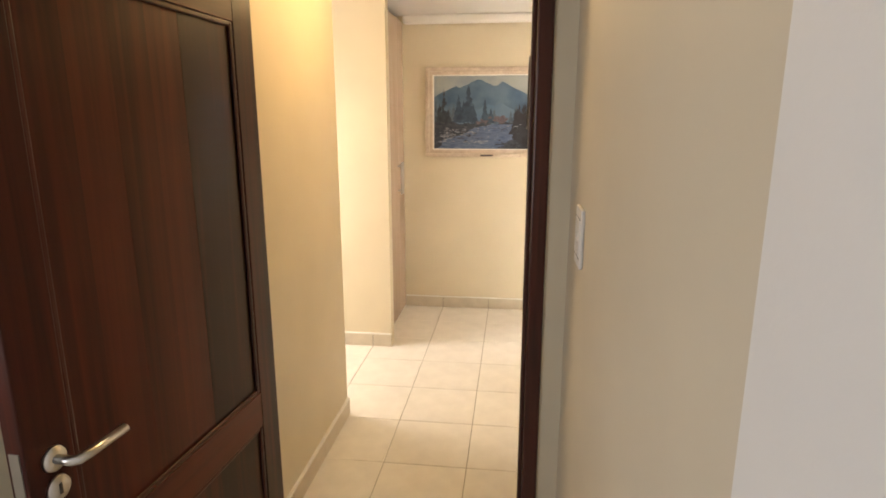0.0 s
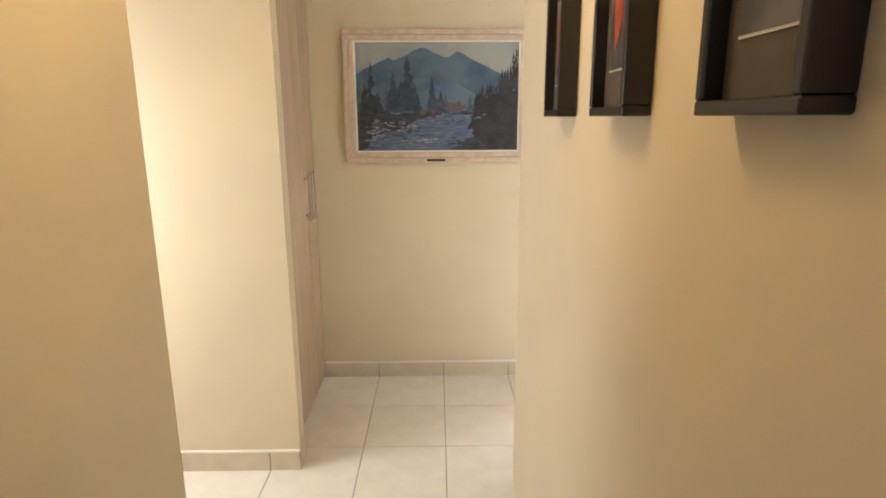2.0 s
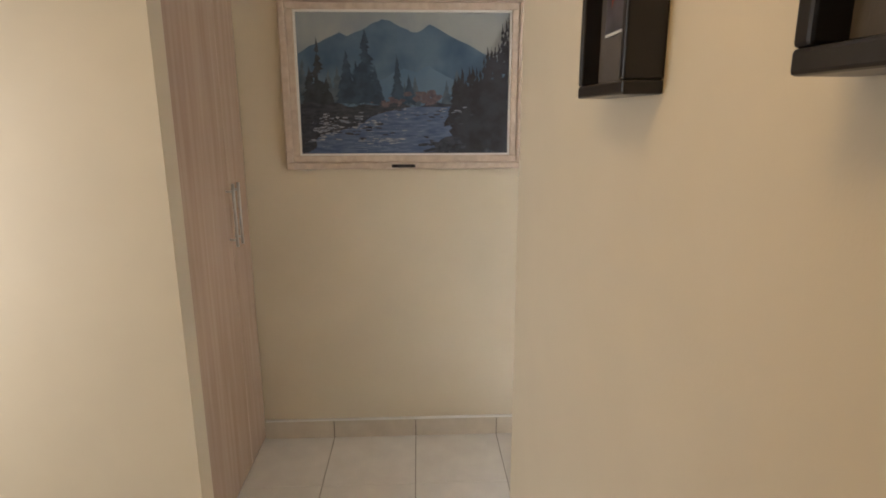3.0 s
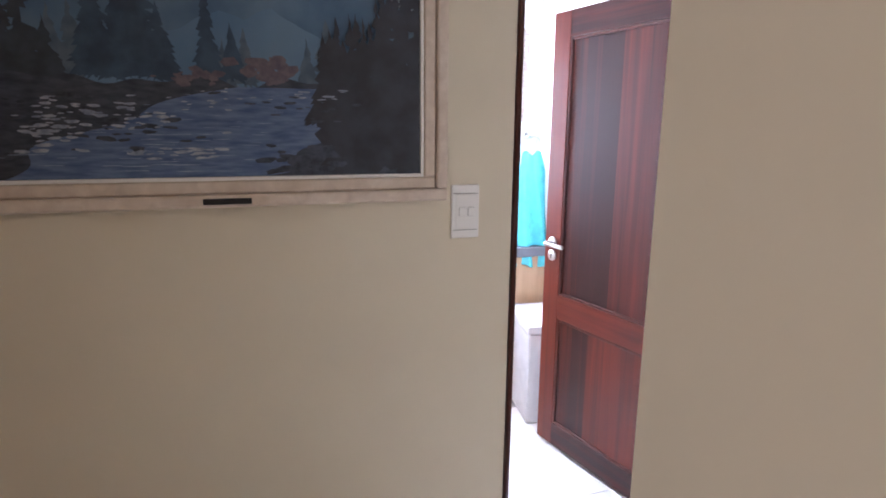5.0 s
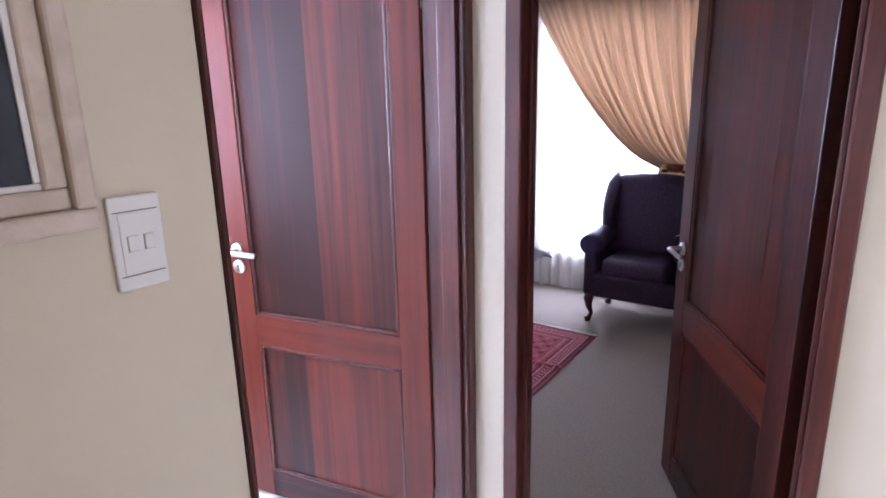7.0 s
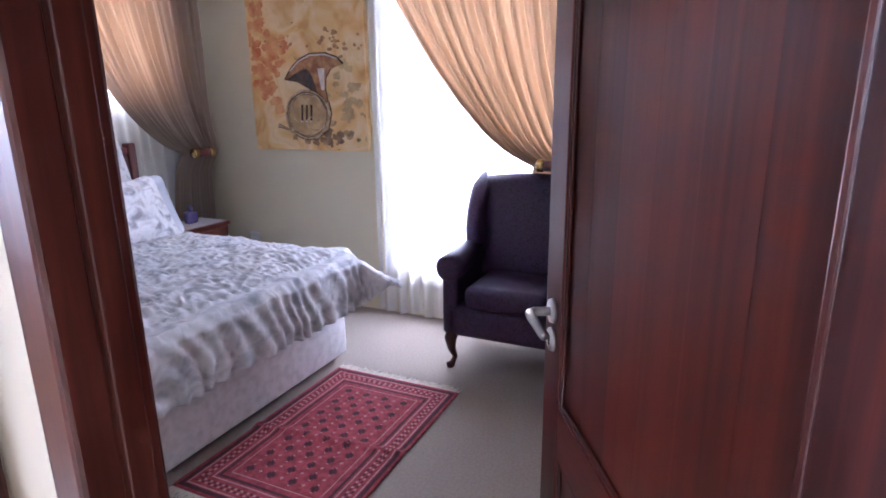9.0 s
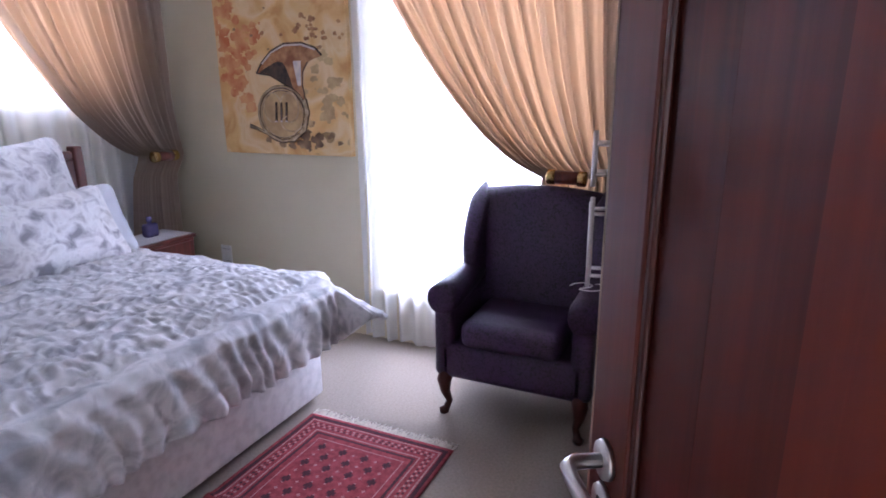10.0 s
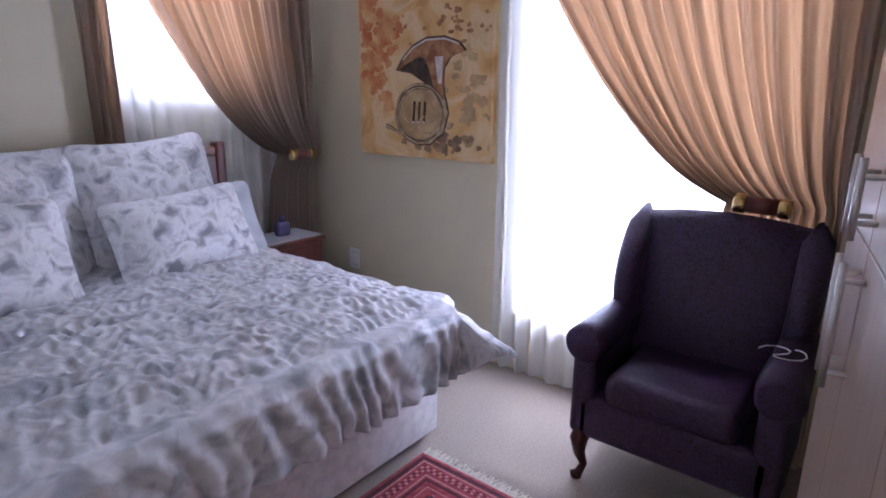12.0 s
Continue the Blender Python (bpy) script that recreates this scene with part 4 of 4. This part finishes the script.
PALEWASH = paint("pale_wash", (0.55, 0.50, 0.48), (0.78, 0.68, 0.60), 25, 0.6)
HORNBG = patterned("horn_canvas", [(0.34, (0.60, 0.31, 0.10)), (0.45, (0.72, 0.46, 0.18)), (0.55, (0.76, 0.57, 0.31)), (0.68, (0.64, 0.38, 0.14))], 4.5, 0.7, bump=0.25, warp=0.8)
ORANGE = paint("orange_wash", (0.52, 0.14, 0.04), (0.68, 0.36, 0.15), 12, 0.7)
OLIVE = paint("olive_wash_paint", (0.36, 0.23, 0.10), (0.58, 0.40, 0.19), 12, 0.7)
BROWN = paint("brown_wash", (0.17, 0.10, 0.055), (0.40, 0.25, 0.12), 14, 0.7)
UMBER = paint("umber", (0.030, 0.018, 0.013), (0.11, 0.06, 0.035), 25, 0.6)
GOLD = paint("gold_ochre", (0.32, 0.20, 0.09), (0.62, 0.48, 0.30), 25, 0.5)
COPPER = paint("copper_ochre", (0.24, 0.085, 0.025), (0.48, 0.24, 0.09), 20, 0.5)
horn_picture()


def armchair(m):
    """Front towards -y, centred on x; origin on the floor between the feet."""
    d = empty("wingback_armchair", m, "dark purple damask wingback armchair with cabriole legs", "armchair")
    w = 0.70
    part("seat_base", slab(-w / 2 + 0.02, w / 2 - 0.02, -0.02, 0.44, 0.185, 0.36, bevel=0.03, seg=3), CHAIRCLOTH, d, "", True)
    part("seat_cushion", slab(-w / 2 + 0.13, w / 2 - 0.13, -0.045, 0.36, 0.35, 0.475, bevel=0.045, seg=5), CHAIRCLOTH, d, "", True)

    def back(u, v):
        a = u * 6.283
        x = math.copysign(abs(math.cos(a)) ** 0.5, math.cos(a)) * (w / 2 - 0.055 + 0.01 * v)
        top = 0.975 + 0.030 * math.cos(x / (w / 2) * 1.7)
        z = 0.33 + v * (top - 0.33) if v < 0.999 else top + 0.004
        t = 0.055 * (1 - 0.55 * v ** 6) * (1 if v < 0.999 else 0.2)
        y = 0.375 + 0.09 * v + math.copysign(abs(math.sin(a)) ** 0.6, math.sin(a)) * t - (0.03 * math.cos(x / (w / 2) * 1.5) * math.sin(v * 3) if math.sin(a) < 0 else 0)
        return (x, y, z)
    bm = grid(48, 26, back, True)
    bmesh.ops.holes_fill(bm, edges=[e for e in bm.edges if e.is_boundary])
    part("backrest", bm, CHAIRCLOTH, d, "", True)
    for s in (-1, 1):
        def wing(u, v, s=s):
            a = u * 6.283
            z = 0.52 + v * (0.995 - 0.52)
            front = 0.30 + 0.13 * v ** 1.5 - 0.08 * math.sin(v * 3.1)
            if v < 0.15:
                front -= 0.05 * (1 - v / 0.15)
            rear = 0.475
            cy, hy = (front + rear) / 2 + 0.02 * v, (rear - front) / 2
            th = 0.050 * (1 - 0.7 * max(0, v - 0.88) / 0.12)
            return (s * (w / 2 - 0.062 + 0.010 * v + 0.010 * math.sin(v * 3.1)) + th * math.sin(a), cy + hy * math.copysign(abs(math.cos(a)) ** 0.6, math.cos(a)), z + 0.012 * math.cos(a))
        bm = grid(36, 18, wing, True)
        bmesh.ops.holes_fill(bm, edges=[e for e in bm.edges if e.is_boundary])
        part("wing", bm, CHAIRCLOTH, d, "", True)
        bm = bmesh.new()
        x = s * (w / 2 - 0.045)
        tube(bm, [(x + s * 0.008, -0.030, 0.555), (x + s * 0.008, -0.022, 0.555), (x, 0.05, 0.560), (x, 0.20, 0.575), (x, 0.42, 0.60)], [0.055, 0.070, 0.073, 0.066, 0.06], 22)
        ar = part("arm", bm, CHAIRCLOTH, d, "rolled purple arm", True)
        part("arm_panel", slab(x - 0.045, x + 0.045, -0.020, 0.43, 0.19, 0.55, bevel=0.025, seg=3), CHAIRCLOTH, ar, "", True)
        for y, leg in ((0.015, -1), (0.41, 1)):
            bm = bmesh.new()
            xx = s * (w / 2 - 0.055)
            tube(bm, [(xx, y, 0.215), (xx + s * 0.014, y + leg * 0.016, 0.165), (xx + s * 0.010, y + leg * 0.012, 0.11), (xx - s * 0.004, y - leg * 0.004, 0.055), (xx + s * 0.006, y + leg * 0.008, 0.022), (xx + s * 0.014, y + leg * 0.02, 0.012), (xx + s * 0.014, y + leg * 0.02, 0.0)], [0.034, 0.034, 0.023, 0.015, 0.016, 0.025, 0.018], 14)
            part("leg", bm, FRAMEWOOD, d, "dark cabriole leg", True)
    return d


armchair(pose(3.950, 4.575, 0, 0, 0, -90))
cable = bmesh.new()
tube(cable, [(4.08 + 0.05 * math.sin(k * 0.55), 4.33 - 0.006 * k + 0.03 * math.cos(k * 0.8), 0.645 + 0.004 * math.sin(k)) for k in range(16)], 0.0025, 6)
tagged(part("charging_cable", cable, PLASTIC, None, "", True), "thin white cable lying over the chair arm", "cable")


def wardrobe(m):
    """Front in the plane y=0 looking +y, along +x."""
    d = empty("wardrobe", m, "pale beech wardrobe with steel bar handles", "wardrobe")
    part("carcass", slab(0, 1.09, -0.50, -0.020, 0.0, 2.40), WARDROBE, d)
    xs = [0.0, 0.40, 0.78, 1.09]
    for k in range(3):
        a, b = xs[k] + 0.002, xs[k + 1] - 0.002
        hx = a + 0.035 if k == 2 else b - 0.035
        if k == 0:
            part("door", slab(a, b, -0.020, 0, 0.06, 2.38, bevel=0.002), WARDROBE, d)
            continue
        for z0, z1, h0, h1 in ((0.06, 1.163, 0.92, 1.145), (1.167, 2.38, 1.185, 1.32)):
            door = part("door", slab(a, b, -0.020, 0, z0, z1, bevel=0.002), WARDROBE, d)
            bm = bmesh.new()
            tube(bm, [(hx, 0.034, h0), (hx, 0.034, h1)], 0.0065, 12)
            for z in (h0 + 0.03, h1 - 0.03):
                tube(bm, [(hx, -0.002, z), (hx, 0.034, z)], 0.005, 8)
            part("handle", bm, STEEL, door, "steel bar handle", True)
    part("plinth", slab(0.01, 1.08, -0.06, -0.012, 0, 0.055), WARDROBE, d)
    return d


wardrobe(pose(2.535, 4.005, 0, 0, 0, 8.5))


def rug():
    x0, x1, y0, y1 = 2.60, 3.68, 4.72, 5.43
    d = empty("persian_rug", pose((x0 + x1) / 2, (y0 + y1) / 2, 0), "red patterned oriental rug with cream fringes", "rug")
    W, D = x1 - x0, y1 - y0
    z = lambda x, y: 0.007 + 0.010 * math.exp(-((x + 0.10 * y + 0.05) / 0.022) ** 2) + 0.003 * (noise.noise(Vector((x * 4, y * 4, 0))) + 0.6)
    bm = grid(90, 50, lambda u, v: ((u - 0.5) * W, (v - 0.5) * D, z((u - 0.5) * W, (v - 0.5) * D)))
    ob = part("woven_field", bm, RUG, d, "", True)
    s = ob.modifiers.new("thick", "SOLIDIFY")
    s.thickness, s.offset = 0.006, -1
    rnd = random.Random(3)

    def bands(name, polys, mat, dz):
        b2 = bmesh.new()
        for ax0, ax1, ay0, ay1 in polys:
            n = max(1, int((ax1 - ax0) / 0.02))
            m2 = max(1, int((ay1 - ay0) / 0.02))
            vs = [[b2.verts.new((ax0 + (ax1 - ax0) * i / n, ay0 + (ay1 - ay0) * j / m2, z(ax0 + (ax1 - ax0) * i / n, ay0 + (ay1 - ay0) * j / m2) + dz)) for j in range(m2 + 1)] for i in range(n + 1)]
            for i in range(n):
                for j in range(m2):
                    b2.faces.new((vs[i][j], vs[i + 1][j], vs[i + 1][j + 1], vs[i][j + 1]))
        tagged(part(name, b2, mat, d), kind="stuff")
    hx, hy = W / 2, D / 2

    def ringband(o, w):
        a, b = hx - o, hy - o
        return [(-a, a, b - w, b), (-a, a, -b, -b + w), (-a, -a + w, -b + w, b - w), (a - w, a, -b + w, b - w)]
    bands("dark_border", ringband(0.015, 0.018) + ringband(0.115, 0.012), RUGDARK, 0.0006)
    bands("pale_border", ringband(0.038, 0.006) + ringband(0.100, 0.006) + ringband(0.150, 0.004), RUGPALE, 0.0006)
    motifs, cream = [], []
    for o in (0.062, 0.078):
        for t in range(60):
            u = -hx + o + t * (2 * hx - 2 * o) / 59
            for y in (hy - o, -hy + o):
                (motifs if t % 2 else cream).append((u - 0.005, u + 0.005, y - 0.005, y + 0.005))
        for t in range(38):
            v = -hy + o + t * (2 * hy - 2 * o) / 37
            for x in (hx - o, -hx + o):
                (motifs if t % 2 else cream).append((x - 0.005, x + 0.005, v - 0.005, v + 0.005))
    nx, ny = 13, 7
    for i in range(nx):
        for j in range(ny):
            cx = -hx + 0.20 + i * (2 * hx - 0.40) / (nx - 1)
            cy = -hy + 0.20 + j * (2 * hy - 0.40) / (ny - 1)
            if (i + j) % 2 == 0:
                motifs += [(cx - 0.020, cx + 0.020, cy - 0.007, cy + 0.007), (cx - 0.010, cx + 0.010, cy - 0.017, cy - 0.007), (cx - 0.010, cx + 0.010, cy + 0.007, cy + 0.017)]
                cream += [(cx - 0.026, cx - 0.021, cy - 0.004, cy + 0.004), (cx + 0.021, cx + 0.026, cy - 0.004, cy + 0.004)]
            else:
                cream += [(cx - 0.008, cx + 0.008, cy - 0.002, cy + 0.002), (cx - 0.002, cx + 0.002, cy - 0.008, cy + 0.008)]
    bands("dark_motif", motifs, RUGDARK, 0.0010)
    bands("pale_motif", cream, RUGPALE, 0.0010)
    bm = bmesh.new()
    for s in (-1, 1):
        for k in range(120):
            y = -hy + 0.004 + k * (D - 0.008) / 119
            l = rnd.uniform(0.035, 0.06)
            tube(bm, [(s * hx, y, 0.006), (s * (hx + l * 0.5), y + rnd.uniform(-0.006, 0.006), 0.006), (s * (hx + l), y + rnd.uniform(-0.012, 0.012), 0.003)], [0.0032, 0.003, 0.0022], 5)
    tagged(part("fringe", bm, FRINGE, d, "cream knotted fringe"), kind="stuff")
    return d


RUG = patterned("red_wool", [(0.35, (0.24, 0.030, 0.040)), (0.65, (0.38, 0.06, 0.07))], 40, 0.95, bump=0.6)
RUGDARK = material("maroon_wool", (0.075, 0.018, 0.028), 0.95, 0, 0.25, 60, 0.5, 300)
RUGPALE = material("rose_wool", (0.50, 0.25, 0.24), 0.95, 0, 0.2, 60, 0.5, 300)
FRINGE = material("cream_fringe", (0.66, 0.60, 0.50), 0.95, 0, 0.12, 60, 0.3, 300)
rug()

# ---------------- bathroom
v = empty("vanity_ledge", pose(0, 0, 0), "tan board ledge with a dark grey top under the window", "vanity")
part("body", slab(0.26, 1.775, 5.92, 6.095, 0.0, 0.80, bevel=0.004), TAN, v)
part("top", slab(0.26, 1.775, 5.89, 6.095, 0.80, 0.86, bevel=0.006), SLATE, v, "dark grey top")
t = empty("towel_ring", pose(1.715, 6.10, 1.50), "chrome towel ring on the bathroom wall", "towel ring")
bm = bmesh.new()
tube(bm, [(0, 0, 0), (0, -0.05, 0)], [0.022, 0.016], 14)
part("mount", bm, STEEL, t, "", True)
bm = bmesh.new()
tube(bm, [(0.075 * math.cos(a * 0.2618), -0.045, -0.075 + 0.075 * math.sin(a * 0.2618)) for a in range(25)], 0.005, 8)
part("ring", bm, STEEL, t, "", True)
tw = empty("hand_towel", pose(1.700, 6.05, 0), "turquoise hand towel hanging from a ring", "towel")


def fold(u, v):
    z = 0.74 + v * 0.66
    w = 0.125 - 0.065 * v ** 2
    x = (u - 0.5) * 2 * w
    return (x, -0.045 + 0.02 * math.sin(u * 15 + 2 * v) * (1.1 - v) - 0.10 * (1 - v), z + 0.012 * math.sin(u * 9))


ob = part("terry", grid(60, 40, fold), TOWEL, tw, "", True)
sol = ob.modifiers.new("thick", "SOLIDIFY")
sol.thickness = 0.012
hm = empty("laundry_hamper", pose(1.60, 5.62, 0, 0, 0, -10), "pale grey fabric laundry hamper with a lid", "hamper")
part("body", slab(-0.13, 0.13, -0.20, 0.20, 0.0, 0.50, bevel=0.012, seg=3), HAMPERCLOTH, hm)
part("lid", slab(-0.138, 0.138, -0.208, 0.208, 0.50, 0.545, bevel=0.012, seg=3), HAMPERCLOTH, hm, "grey padded lid")
part("loop", slab(-0.03, 0.03, -0.222, -0.206, 0.505, 0.525, bevel=0.003), HAMPERCLOTH, hm)

mosaic = structure("mosaic_border", slab(1.640, 1.706, 6.094, 6.10, 1.58, 2.10), GROUT, "column of small brown and grey mosaic tiles beside the bathroom window", "tiles")
MOSAIC = patterned("mosaic_glaze", [(0.3, (0.16, 0.10, 0.07)), (0.5, (0.50, 0.44, 0.40)), (0.7, (0.30, 0.22, 0.17))], 9, 0.25, bump=0.02)
for i in range(2):
    for j in range(16):
        part("mosaic_tile", slab(1.642 + i * 0.032, 1.672 + i * 0.032, 6.089, 6.096, 1.582 + j * 0.0325, 1.6125 + j * 0.0325, bevel=0.002, seg=1), MOSAIC, mosaic)

# ---------------- floor tiles, joints 3 mm
floor_ob = bpy.data.objects["floor"]
tile_mesh = bpy.data.meshes.new("tile")
bm = slab(-0.2035, 0.2035, -0.2035, 0.2035, -0.006, 0.0, bevel=0.0015, seg=1)
bm.to_mesh(tile_mesh)
bm.free()
tile_mesh.materials.append(TILE)
for i in range(-6, 5):
    for j in range(-16, 6):
        x, y = 0.120 - 0.205 + i * 0.41, 4.003 - 0.205 + j * 0.41
        if x > 1.75 or x < -2.0:
            continue
        o = new("floor_tile", tile_mesh)
        o.parent = floor_ob
        o.matrix_world = pose(x, y, 0.0)
